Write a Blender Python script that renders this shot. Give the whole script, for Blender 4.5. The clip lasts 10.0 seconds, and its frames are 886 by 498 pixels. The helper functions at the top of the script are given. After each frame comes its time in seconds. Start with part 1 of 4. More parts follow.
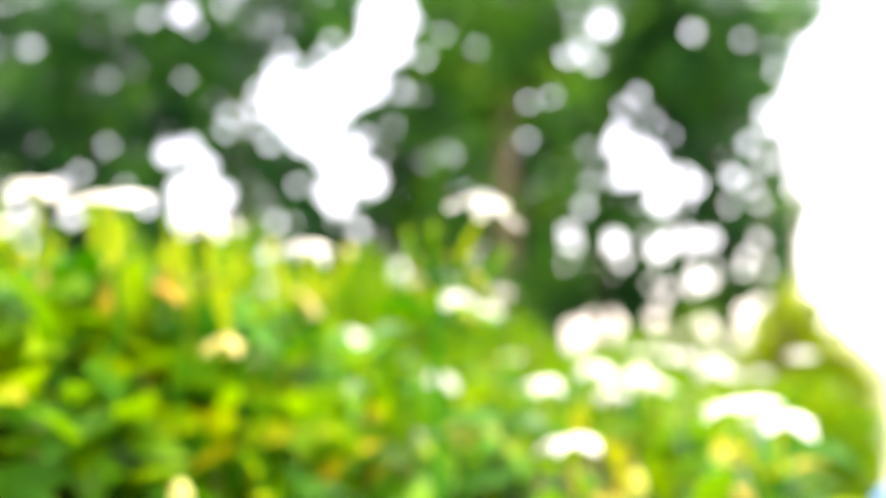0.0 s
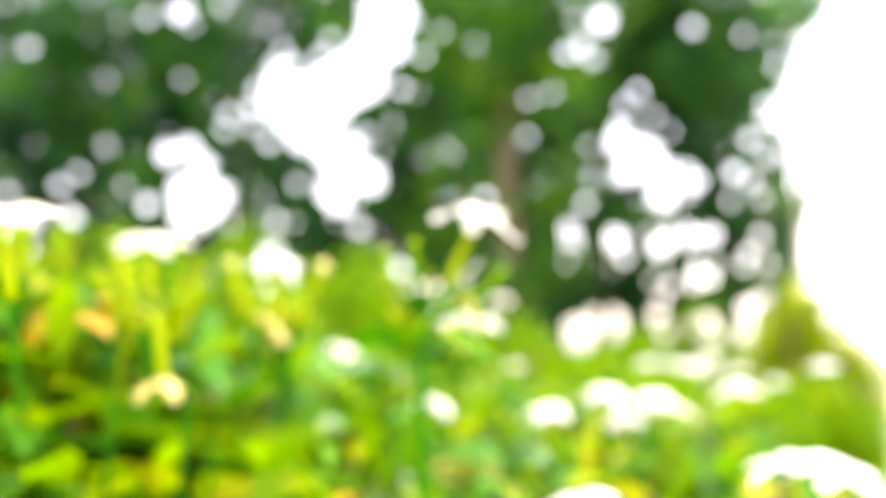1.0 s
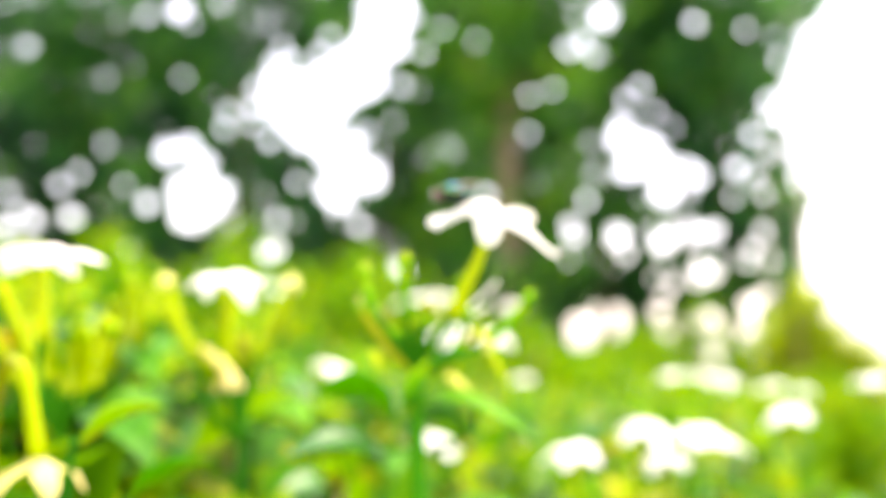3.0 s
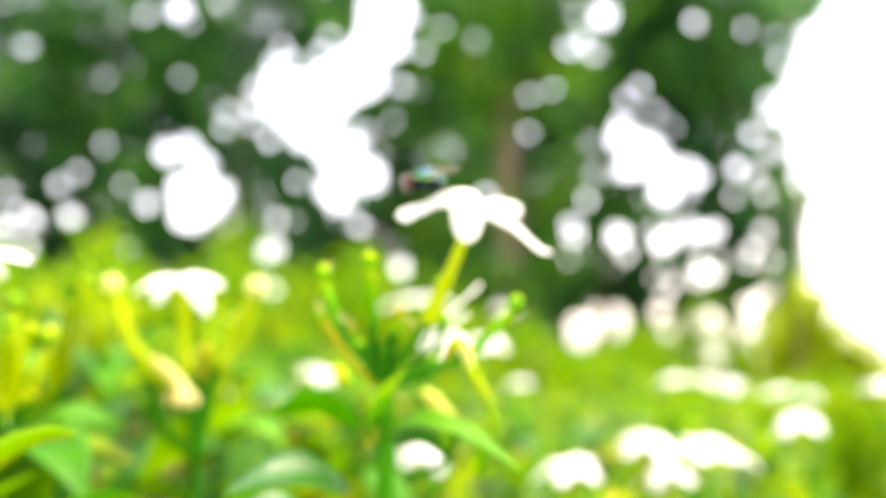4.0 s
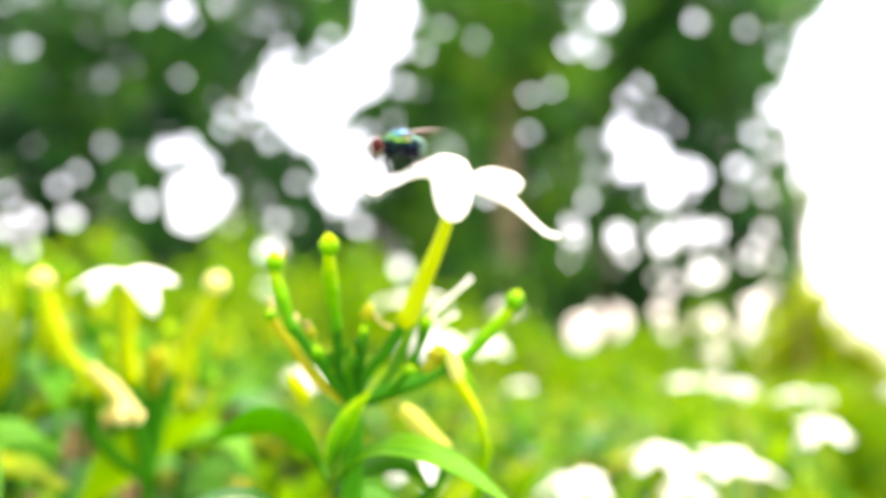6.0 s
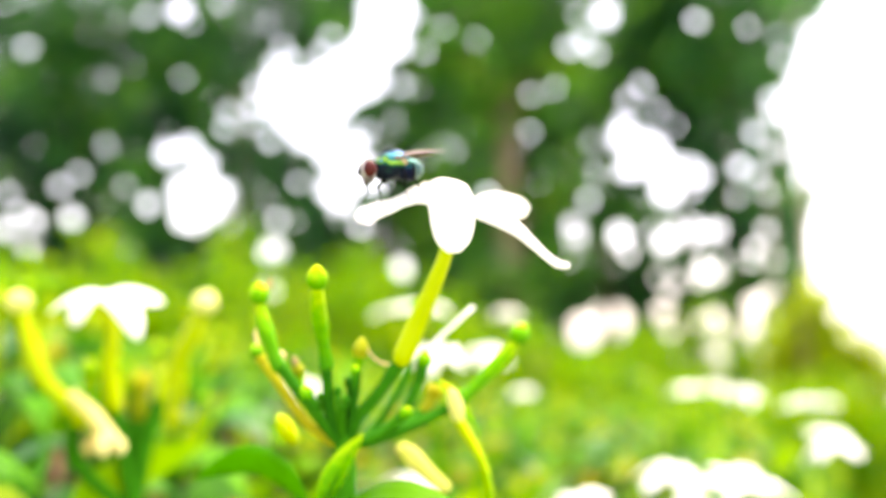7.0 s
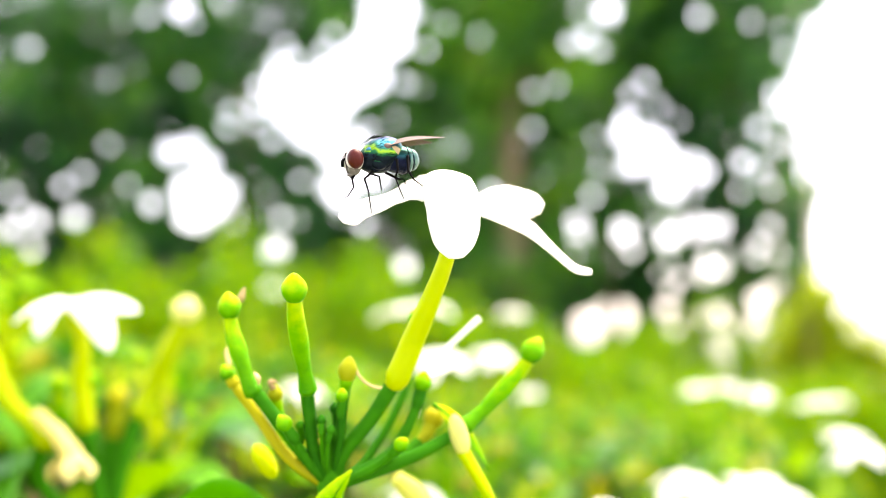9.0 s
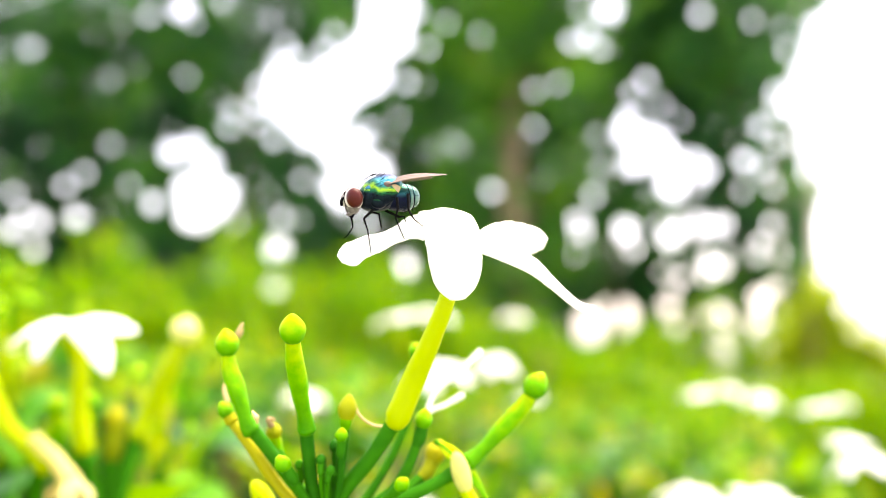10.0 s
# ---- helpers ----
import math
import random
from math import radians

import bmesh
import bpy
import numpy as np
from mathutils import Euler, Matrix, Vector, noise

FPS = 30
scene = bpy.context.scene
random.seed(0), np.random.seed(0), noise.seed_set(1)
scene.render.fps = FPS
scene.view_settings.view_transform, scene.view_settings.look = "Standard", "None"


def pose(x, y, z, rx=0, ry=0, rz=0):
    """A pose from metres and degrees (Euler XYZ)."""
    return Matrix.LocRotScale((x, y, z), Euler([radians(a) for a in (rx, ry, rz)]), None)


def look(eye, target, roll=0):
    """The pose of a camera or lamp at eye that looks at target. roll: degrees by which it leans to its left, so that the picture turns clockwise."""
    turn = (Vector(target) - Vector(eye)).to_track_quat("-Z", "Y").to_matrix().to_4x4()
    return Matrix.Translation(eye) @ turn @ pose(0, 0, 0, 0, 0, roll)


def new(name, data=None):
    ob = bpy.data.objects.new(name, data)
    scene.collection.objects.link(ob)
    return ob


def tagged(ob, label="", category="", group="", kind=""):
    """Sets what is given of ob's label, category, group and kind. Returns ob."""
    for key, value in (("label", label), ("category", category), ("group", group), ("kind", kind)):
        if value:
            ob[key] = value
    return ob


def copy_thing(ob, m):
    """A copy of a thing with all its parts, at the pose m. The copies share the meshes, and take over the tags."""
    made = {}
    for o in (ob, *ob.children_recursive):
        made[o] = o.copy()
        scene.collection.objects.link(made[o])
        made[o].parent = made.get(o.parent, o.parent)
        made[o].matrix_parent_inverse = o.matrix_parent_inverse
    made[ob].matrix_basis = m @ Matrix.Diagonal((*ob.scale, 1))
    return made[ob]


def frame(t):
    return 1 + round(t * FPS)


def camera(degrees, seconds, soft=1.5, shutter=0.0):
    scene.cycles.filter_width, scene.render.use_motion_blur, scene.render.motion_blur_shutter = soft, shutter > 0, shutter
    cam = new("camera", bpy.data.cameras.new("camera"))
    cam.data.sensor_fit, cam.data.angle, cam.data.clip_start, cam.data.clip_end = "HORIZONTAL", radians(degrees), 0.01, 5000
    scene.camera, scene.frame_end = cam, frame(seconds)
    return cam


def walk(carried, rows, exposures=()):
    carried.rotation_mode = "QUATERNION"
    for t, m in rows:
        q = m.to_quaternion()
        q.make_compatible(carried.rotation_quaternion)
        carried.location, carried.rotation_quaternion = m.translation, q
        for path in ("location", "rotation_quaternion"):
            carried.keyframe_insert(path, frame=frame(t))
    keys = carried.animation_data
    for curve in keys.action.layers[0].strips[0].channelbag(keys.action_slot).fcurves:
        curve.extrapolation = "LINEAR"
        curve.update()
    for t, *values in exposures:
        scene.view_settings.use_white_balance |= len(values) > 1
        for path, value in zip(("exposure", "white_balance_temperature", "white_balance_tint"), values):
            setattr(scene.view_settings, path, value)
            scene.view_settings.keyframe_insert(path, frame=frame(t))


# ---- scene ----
# ---- camera: a phone held close over a hedge, slid forward to a fly on a flower ----
cam = camera(65, 10.0, soft=1.0)
cam.data.dof.use_dof = True
cam.data.dof.focus_distance = 0.0732
cam.data.dof.aperture_fstop = 8.9
PATH = [
    (0, pose(-0.01519, -0.17586, 1.00769, 98.209, -1.244, -0.905)),
    (0.5, pose(-0.01242, -0.14959, 1.01430, 98.082, -1.004, -0.828)),
    (1, pose(-0.00975, -0.13346, 1.02077, 98.010, -0.843, -0.777)),
    (1.5, pose(-0.01099, -0.11160, 1.02949, 97.932, -0.751, -0.747)),
    (2, pose(-0.01204, -0.09759, 1.03620, 97.855, -0.747, -0.744)),
    (2.5, pose(-0.01149, -0.08384, 1.03383, 97.818, -0.585, -0.642)),
    (4, pose(-0.00406, -0.04893, 1.03646, 97.800, -0.556, -0.629)),
    (4.5, pose(-0.00249, -0.04126, 1.03981, 97.803, -0.625, -0.644)),
    (5, pose(-0.00161, -0.03445, 1.03662, 97.829, -0.568, -0.625)),
    (5.5, pose(-0.00112, -0.02768, 1.03638, 97.839, -0.508, -0.605)),
    (7, pose(-0.00048, -0.01457, 1.04288, 97.799, -0.400, -0.452)),
    (7.5, pose(-0.00153, -0.01113, 1.04474, 97.742, -0.381, -0.402)),
    (8, pose(-0.00191, -0.00777, 1.04535, 97.718, -0.266, -0.324)),
    (8.5, pose(-0.00081, -0.00228, 1.04466, 97.647, -0.180, -0.223)),
    (9, pose(-0.00004, -0.00090, 1.04554, 97.582, -0.092, -0.140)),
    (9.5, pose(-0.00013, -0.00039, 1.04785, 97.541, 0.015, -0.056)),
    (10, pose(0.00000, 0.00000, 1.05000, 97.500, 0.000, 0.000)),
]
walk(cam, PATH, [(0.0, 2.25, 7700, 17), (10.0, 2.25, 7700, 17)])

# ---- light: bright hazy sky, high sun behind the hedge ----
world = bpy.data.worlds.new("sky")
scene.world = world
world.use_nodes = True
wn = world.node_tree
sky = wn.nodes.new("ShaderNodeTexSky")
sky.sky_type = 'NISHITA'
sky.sun_disc = False
sky.sun_elevation = radians(73)
sky.sun_rotation = radians(68)
sky.air_density = 1.0
sky.dust_density = 3.5
sky.ozone_density = 0.6
wn.nodes["Background"].inputs["Strength"].default_value = 0.14
haze = wn.nodes.new("ShaderNodeMix")
haze.data_type, haze.blend_type = 'RGBA', 'ADD'
haze.inputs[0].default_value = 1.0
haze.inputs[7].default_value = (2.8, 2.7, 2.9, 1)
wn.links.new(sky.outputs["Color"], haze.inputs[6])
wn.links.new(haze.outputs[2], wn.nodes["Background"].inputs["Color"])
sun = new("sun", bpy.data.lights.new("sun", 'SUN'))
sun.data.energy = 1.6
sun.data.angle = radians(40)
sun.data.color = (1.0, 0.95, 0.86)
sun.matrix_world = look((5.0, 2.0, 18.0), (0, 0, 0))

TILT = pose(0, 0, 0, 7.5, 0, 0)
MM = 0.001


# ---- materials ----
def material(name):
    m = bpy.data.materials.new(name)
    m.use_nodes = True
    return m, m.node_tree.nodes, m.node_tree.links, m.node_tree.nodes["Principled BSDF"]


def ramp(nodes, stops):
    r = nodes.new("ShaderNodeValToRGB")
    while len(r.color_ramp.elements) < len(stops):
        r.color_ramp.elements.new(0.5)
    for e, (p, c) in zip(r.color_ramp.elements, stops):
        e.position, e.color = p, (*c, 1)
    return r


def noise_tex(nodes, links, scale, detail=3.0, coord="Object"):
    tc = nodes.new("ShaderNodeTexCoord")
    n = nodes.new("ShaderNodeTexNoise")
    n.inputs["Scale"].default_value = scale
    n.inputs["Detail"].default_value = detail
    links.new(tc.outputs[coord], n.inputs["Vector"])
    return n


def mix_rgb(nodes, links, fac, a, b, blend='MIX'):
    mx = nodes.new("ShaderNodeMix")
    mx.data_type, mx.blend_type = 'RGBA', blend
    for sock, value in ((mx.inputs[0], fac), (mx.inputs[6], a), (mx.inputs[7], b)):
        if hasattr(value, "links") or hasattr(value, "is_output"):
            links.new(value, sock)
        else:
            sock.default_value = value if isinstance(value, float) else (*value, 1)
    return mx.outputs[2]


def bump(nodes, links, height, strength, distance, bsdf):
    b = nodes.new("ShaderNodeBump")
    b.inputs["Strength"].default_value, b.inputs["Distance"].default_value = strength, distance
    links.new(height, b.inputs["Height"])
    links.new(b.outputs["Normal"], bsdf.inputs["Normal"])


def plant(name, stops, island=True, grade=0.0, patch=0.5, weight=0.75, scale=90.0, rough=0.4, glow=0.45, through_colour=(0.45, 0.75, 0.05), spec=0.5, flesh=0.0):
    """A living surface: colour varied by piece and by noise, with light passing through it."""
    m, n, l, p = material(name)
    nz = noise_tex(n, l, scale)
    if island:
        rnd = n.new("ShaderNodeNewGeometry").outputs["Random Per Island"]
    else:
        rnd = n.new("ShaderNodeObjectInfo").outputs["Random"]
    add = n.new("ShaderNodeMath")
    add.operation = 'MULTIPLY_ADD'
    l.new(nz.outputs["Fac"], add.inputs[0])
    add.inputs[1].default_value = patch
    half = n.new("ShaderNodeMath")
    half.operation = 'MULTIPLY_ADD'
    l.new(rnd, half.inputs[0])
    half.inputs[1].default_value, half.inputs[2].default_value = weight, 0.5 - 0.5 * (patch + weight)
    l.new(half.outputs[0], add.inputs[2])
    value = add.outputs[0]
    if grade:
        sep = n.new("ShaderNodeSeparateXYZ")
        l.new(n.new("ShaderNodeTexCoord").outputs["Generated"], sep.inputs[0])
        g = n.new("ShaderNodeMath")
        g.operation = 'MULTIPLY_ADD'
        l.new(sep.outputs["Z"], g.inputs[0])
        g.inputs[1].default_value = grade
        shift = n.new("ShaderNodeMath")
        shift.operation = 'SUBTRACT'
        l.new(value, shift.inputs[0])
        shift.inputs[1].default_value = grade * 0.5
        l.new(shift.outputs[0], g.inputs[2])
        value = g.outputs[0]
    r = ramp(n, stops)
    l.new(value, r.inputs["Fac"])
    l.new(r.outputs["Color"], p.inputs["Base Color"])
    p.inputs["Roughness"].default_value = rough
    p.inputs["Specular IOR Level"].default_value = spec
    if flesh:
        p.inputs["Subsurface Weight"].default_value, p.inputs["Subsurface Scale"].default_value = flesh, 0.0015
        p.inputs["Subsurface Radius"].default_value = (1.0, 1.0, 0.2)
    bump(n, l, nz.outputs["Fac"], 0.15, 0.0006, p)
    if glow > 0:
        tr = n.new("ShaderNodeBsdfTranslucent")
        l.new(mix_rgb(n, l, 0.55, r.outputs["Color"], through_colour), tr.inputs["Color"])
        ms = n.new("ShaderNodeMixShader")
        ms.inputs[0].default_value = glow
        l.new(p.outputs[0], ms.inputs[1])
        l.new(tr.outputs[0], ms.inputs[2])
        l.new(ms.outputs[0], n["Material Output"].inputs["Surface"])
    return m


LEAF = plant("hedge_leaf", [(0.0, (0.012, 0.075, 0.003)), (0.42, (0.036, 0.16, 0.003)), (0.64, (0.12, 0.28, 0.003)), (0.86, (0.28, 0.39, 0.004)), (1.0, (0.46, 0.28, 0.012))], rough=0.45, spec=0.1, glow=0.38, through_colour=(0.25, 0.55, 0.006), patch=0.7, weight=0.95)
# Older leaves' green, dark enough to carry the hedge's inner shade too.
LEAF_OLD_SHADED = plant("old_shaded_hedge_leaf", [(0.0, (0.010, 0.05, 0.005)), (0.5, (0.020, 0.095, 0.004)), (0.9, (0.06, 0.18, 0.005)), (1.0, (0.26, 0.21, 0.01))], rough=0.45, spec=0.14, glow=0.24, through_colour=(0.12, 0.4, 0.006), patch=0.7, weight=0.95)
LEAF_FRESH = plant("fresh_leaf", [(0.0, (0.018, 0.125, 0.003)), (0.6, (0.05, 0.235, 0.003)), (1.0, (0.13, 0.34, 0.004))], island=False, scale=260, spec=0.15, rough=0.45, through_colour=(0.25, 0.65, 0.006))
LEAF_YELLOW = plant("yellowing_leaf", [(0.0, (0.20, 0.30, 0.006)), (0.6, (0.42, 0.42, 0.008)), (1.0, (0.55, 0.36, 0.01))], island=False, scale=200, spec=0.35, through_colour=(0.6, 0.55, 0.01))
LEAF_ORANGE = plant("orange_leaf", [(0.0, (0.36, 0.19, 0.003)), (1.0, (0.48, 0.33, 0.004))], island=False, scale=300, spec=0.3, through_colour=(0.6, 0.38, 0.004))
LEAF_LIME = plant("lime_leaf", [(0.0, (0.16, 0.36, 0.004)), (1.0, (0.36, 0.50, 0.006))], island=False, scale=260, spec=0.3, through_colour=(0.5, 0.75, 0.006))
LEAF_DEEP = plant("deep_leaf", [(0.0, (0.012, 0.09, 0.008)), (1.0, (0.035, 0.17, 0.014))], island=False, scale=260, rough=0.3, spec=0.55, through_colour=(0.15, 0.5, 0.01))
# The wide noise colours whole clumps as lit or shaded foliage.
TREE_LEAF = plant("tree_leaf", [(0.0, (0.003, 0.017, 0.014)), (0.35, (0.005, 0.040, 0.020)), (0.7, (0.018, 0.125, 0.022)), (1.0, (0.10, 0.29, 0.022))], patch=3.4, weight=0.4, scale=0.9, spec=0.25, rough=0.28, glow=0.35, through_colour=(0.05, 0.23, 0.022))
# Brighter copy of the tree leaf, sunlight painted into its greens.
TREE_LEAF_SUNLIT = plant("sunlit_tree_leaf", [(0.0, (0.007, 0.034, 0.014)), (0.35, (0.012, 0.078, 0.018)), (0.7, (0.045, 0.21, 0.018)), (1.0, (0.17, 0.37, 0.018))], patch=3.4, weight=0.4, scale=0.9, spec=0.35, rough=0.28, glow=0.4, through_colour=(0.11, 0.36, 0.012))
SHRUB_LEAF = plant("shrub_leaf", [(0.0, (0.006, 0.05, 0.002)), (0.45, (0.05, 0.19, 0.002)), (1.0, (0.27, 0.34, 0.003))], through_colour=(0.27, 0.6, 0.003), spec=0.06, patch=3.0, weight=0.5, scale=7, rough=0.6, glow=0.42)
# Olive-yellow shrub leaf, its colour raised to look lit where it stands shaded.
SHRUB_OLIVE_LIT = plant("olive_lit_shrub_leaf", [(0.0, (0.06, 0.13, 0.003)), (0.5, (0.17, 0.27, 0.005)), (1.0, (0.34, 0.38, 0.01))], through_colour=(0.5, 0.62, 0.01), spec=0.06, patch=2.0, weight=0.5, scale=9, rough=0.6, glow=0.5)
PETAL = plant("white_petal", [(0.0, (0.84, 0.84, 0.80)), (1.0, (0.90, 0.90, 0.87))], island=False, scale=900, rough=0.55, glow=0.5, through_colour=(0.95, 0.95, 0.9), spec=0.3)
PETAL_OLD = plant("withered_petal", [(0.0, (0.46, 0.37, 0.07)), (0.5, (0.62, 0.57, 0.20)), (1.0, (0.72, 0.69, 0.40))], island=False, scale=500, rough=0.65, glow=0.35, through_colour=(0.9, 0.75, 0.3), spec=0.15)
TUBE = plant("yellow_green_tube", [(0.0, (0.25, 0.37, 0.004)), (1.0, (0.42, 0.50, 0.005))], island=False, scale=500, rough=0.4, glow=0.15, flesh=0.4, through_colour=(0.75, 0.85, 0.006), spec=0.08)
BUD = plant("bud_green", [(0.0, (0.014, 0.15, 0.002)), (0.5, (0.085, 0.29, 0.002)), (1.0, (0.34, 0.43, 0.004))], island=False, grade=0.8, weight=0.3, patch=0.6, scale=700, rough=0.5, glow=0.0, flesh=0.4, through_colour=(0.6, 0.75, 0.01), spec=0.06)
BUD_PALE = plant("pale_bud_cream", [(0.0, (0.50, 0.52, 0.06)), (1.0, (0.72, 0.70, 0.30))], island=False, scale=700, rough=0.5, glow=0.3, through_colour=(0.8, 0.8, 0.3), spec=0.1)
STALK = plant("stalk_green", [(0.0, (0.005, 0.085, 0.003)), (1.0, (0.030, 0.20, 0.004))], island=False, scale=400, patch=0.9, rough=0.6, glow=0.12, spec=0.05, through_colour=(0.1, 0.5, 0.01))
STALK_YELLOW = plant("stalk_yellowing", [(0.0, (0.17, 0.25, 0.005)), (1.0, (0.38, 0.35, 0.008))], island=False, scale=400, rough=0.45, glow=0.2, through_colour=(0.7, 0.6, 0.05), spec=0.1)
WITHER = plant("withered_brown", [(0.0, (0.20, 0.12, 0.04)), (1.0, (0.60, 0.45, 0.20))], island=False, scale=900, rough=0.7, glow=0.0)


def bark(name, dark, light, scale):
    m, n, l, p = material(name)
    nz = noise_tex(n, l, scale, 5)
    r = ramp(n, [(0.3, dark), (0.7, light)])
    l.new(nz.outputs["Fac"], r.inputs["Fac"])
    l.new(r.outputs["Color"], p.inputs["Base Color"])
    p.inputs["Roughness"].default_value = 0.85
    bump(n, l, nz.outputs["Fac"], 0.6, 0.02, p)
    return m


BARK = bark("brown_bark", (0.10, 0.078, 0.042), (0.28, 0.22, 0.12), 5)
BARK_PALE = bark("pale_bark", (0.30, 0.26, 0.20), (0.55, 0.50, 0.42), 4)
TWIG = bark("twig_bark", (0.06, 0.035, 0.02), (0.22, 0.12, 0.06), 120)
GROUND = bark("dusty_ground", (0.14, 0.17, 0.09), (0.36, 0.36, 0.30), 0.8)


def plain(name, colour, rough, metal=0.0, scale=2000.0, vary=0.25, coat=0.0, spec=0.5):
    m, n, l, p = material(name)
    nz = noise_tex(n, l, scale)
    l.new(mix_rgb(n, l, nz.outputs["Fac"], tuple(c * (1 - vary) for c in colour), tuple(min(1, c * (1 + vary)) for c in colour)), p.inputs["Base Color"])
    p.inputs["Roughness"].default_value, p.inputs["Metallic"].default_value = rough, metal
    p.inputs["Coat Weight"].default_value, p.inputs["Specular IOR Level"].default_value = coat, spec
    bump(n, l, nz.outputs["Fac"], 0.2, 0.00004, p)
    return m


EYE = plain("red_brown_eye", (0.05, 0.006, 0.004), 0.35, scale=6000, vary=0.4, spec=0.14)
FACE = plain("silver_white_face", (0.45, 0.43, 0.40), 0.5, scale=1500, vary=0.7)
SKULL = plain("grey_face", (0.10, 0.09, 0.08), 0.45, scale=1400, vary=0.85, spec=0.3)
CHITIN = plain("black_chitin", (0.0015, 0.0015, 0.0015), 0.6, spec=0.04)
WING_ROOT = plain("dark_brown_wing_root", (0.045, 0.024, 0.014), 0.5)
# Paler than the abdomen: rear bands, with reflected sky mixed into the colour.
TIP = plain("sky_sheen_teal_shell", (0.075, 0.15, 0.13), 0.3, metal=0.7)
CALYPTER = plain("tan_calypter", (0.36, 0.27, 0.16), 0.6)
BLUE = plain("blue_plastic", (0.03, 0.16, 0.42), 0.45, scale=8)


def shell(name, stops, rough, scale=1.0):
    """Metallic insect shell; hue runs from belly to back, sky sheen painted in."""
    m, n, l, p = material(name)
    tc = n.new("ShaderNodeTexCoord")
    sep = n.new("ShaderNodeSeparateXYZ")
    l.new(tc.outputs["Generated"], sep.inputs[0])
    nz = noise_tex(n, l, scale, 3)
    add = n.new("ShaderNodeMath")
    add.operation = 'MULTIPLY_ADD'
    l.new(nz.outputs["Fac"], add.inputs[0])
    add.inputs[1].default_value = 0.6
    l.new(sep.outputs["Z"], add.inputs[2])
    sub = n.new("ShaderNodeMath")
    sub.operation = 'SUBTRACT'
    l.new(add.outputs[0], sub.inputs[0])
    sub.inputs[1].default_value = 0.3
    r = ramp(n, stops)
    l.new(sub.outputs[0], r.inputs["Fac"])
    l.new(r.outputs["Color"], p.inputs["Base Color"])
    p.inputs["Metallic"].default_value, p.inputs["Roughness"].default_value = 0.9, rough
    bump(n, l, noise_tex(n, l, 3500, 4).outputs["Fac"], 0.5, 0.00012, p)
    return m


# The upper stops hold the sky's sheen on the back as colour.
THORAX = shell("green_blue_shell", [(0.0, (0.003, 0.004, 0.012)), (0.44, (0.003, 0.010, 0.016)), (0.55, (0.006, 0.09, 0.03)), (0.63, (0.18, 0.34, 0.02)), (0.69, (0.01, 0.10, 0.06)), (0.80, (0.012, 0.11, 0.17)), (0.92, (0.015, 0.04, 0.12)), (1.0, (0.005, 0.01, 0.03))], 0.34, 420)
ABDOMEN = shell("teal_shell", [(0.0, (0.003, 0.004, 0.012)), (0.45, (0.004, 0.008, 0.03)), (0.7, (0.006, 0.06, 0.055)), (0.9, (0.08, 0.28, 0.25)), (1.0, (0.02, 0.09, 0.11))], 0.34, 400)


def wing_material():
    m, n, l, p = material("smoky_wing")
    w = n.new("ShaderNodeTexWave")
    w.bands_direction = 'Y'
    w.inputs["Scale"].default_value, w.inputs["Distortion"].default_value = 500, 3
    l.new(n.new("ShaderNodeTexCoord").outputs["Object"], w.inputs["Vector"])
    l.new(mix_rgb(n, l, w.outputs["Fac"], (0.075, 0.052, 0.038), (0.13, 0.092, 0.068)), p.inputs["Base Color"])
    p.inputs["Roughness"].default_value, p.inputs["Alpha"].default_value = 0.5, 0.9
    p.inputs["Specular IOR Level"].default_value = 0.2
    return m


WING = wing_material()


# ---- builders ----
def mesh_of(name, bm, mat, smooth=True):
    me = bpy.data.meshes.new(name)
    bm.normal_update()
    bm.to_mesh(me)
    bm.free()
    if smooth:
        me.shade_smooth()
    me.materials.append(mat)
    return me


def part(name, bm, mat, parent, label=""):
    ob = new(name, mesh_of(name, bm, mat))
    ob.parent = parent
    if label:
        ob["label"] = label
    return ob


def thing(name, m, label, category, group="", kind=""):
    ob = new(name)
    ob.empty_display_size = 0.01
    ob.matrix_world = m
    return tagged(ob, label, category, group, kind)


def catmull(points, n):
    p = [Vector(q) for q in points]
    p = [2 * p[0] - p[1], *p, 2 * p[-1] - p[-2]]
    out = []
    for i in range(1, len(p) - 2):
        for k in range(n):
            t = k / n
            a, b, c, d = p[i - 1:i + 3]
            out.append(0.5 * ((2 * b) + (c - a) * t + (2 * a - 5 * b + 4 * c - d) * t * t + (3 * b - a - 3 * c + d) * t ** 3))
    return out + [p[-2]]


def interp(values, n):
    x = np.linspace(0, len(values) - 1, n)
    return np.interp(x, range(len(values)), values)


def sweep(points, radii, seg=10, n=6, bm=None, bumpy=0.0):
    """A round stalk through points, with radii along it and closed ends."""
    bm = bm or bmesh.new()
    line = catmull(points, n)
    rad = interp(radii, len(line))
    up = Vector((0.31, 0.9, 0.2)).normalized()
    rings = []
    for i, c in enumerate(line):
        d = (line[min(i + 1, len(line) - 1)] - line[max(i - 1, 0)]).normalized()
        a = d.cross(up).normalized()
        b = d.cross(a)
        ring = []
        for k in range(seg):
            th = 2 * math.pi * k / seg
            r = rad[i] * (1 + bumpy * noise.noise(c * 900 + Vector((k, 0, 0))))
            ring.append(bm.verts.new(c + (a * math.cos(th) + b * math.sin(th)) * r))
        rings.append(ring)
    for r0, r1 in zip(rings, rings[1:]):
        for k in range(seg):
            bm.faces.new((r0[k], r0[(k + 1) % seg], r1[(k + 1) % seg], r1[k]))
    bm.faces.new(rings[0][::-1])
    bm.faces.new(rings[-1])
    return bm


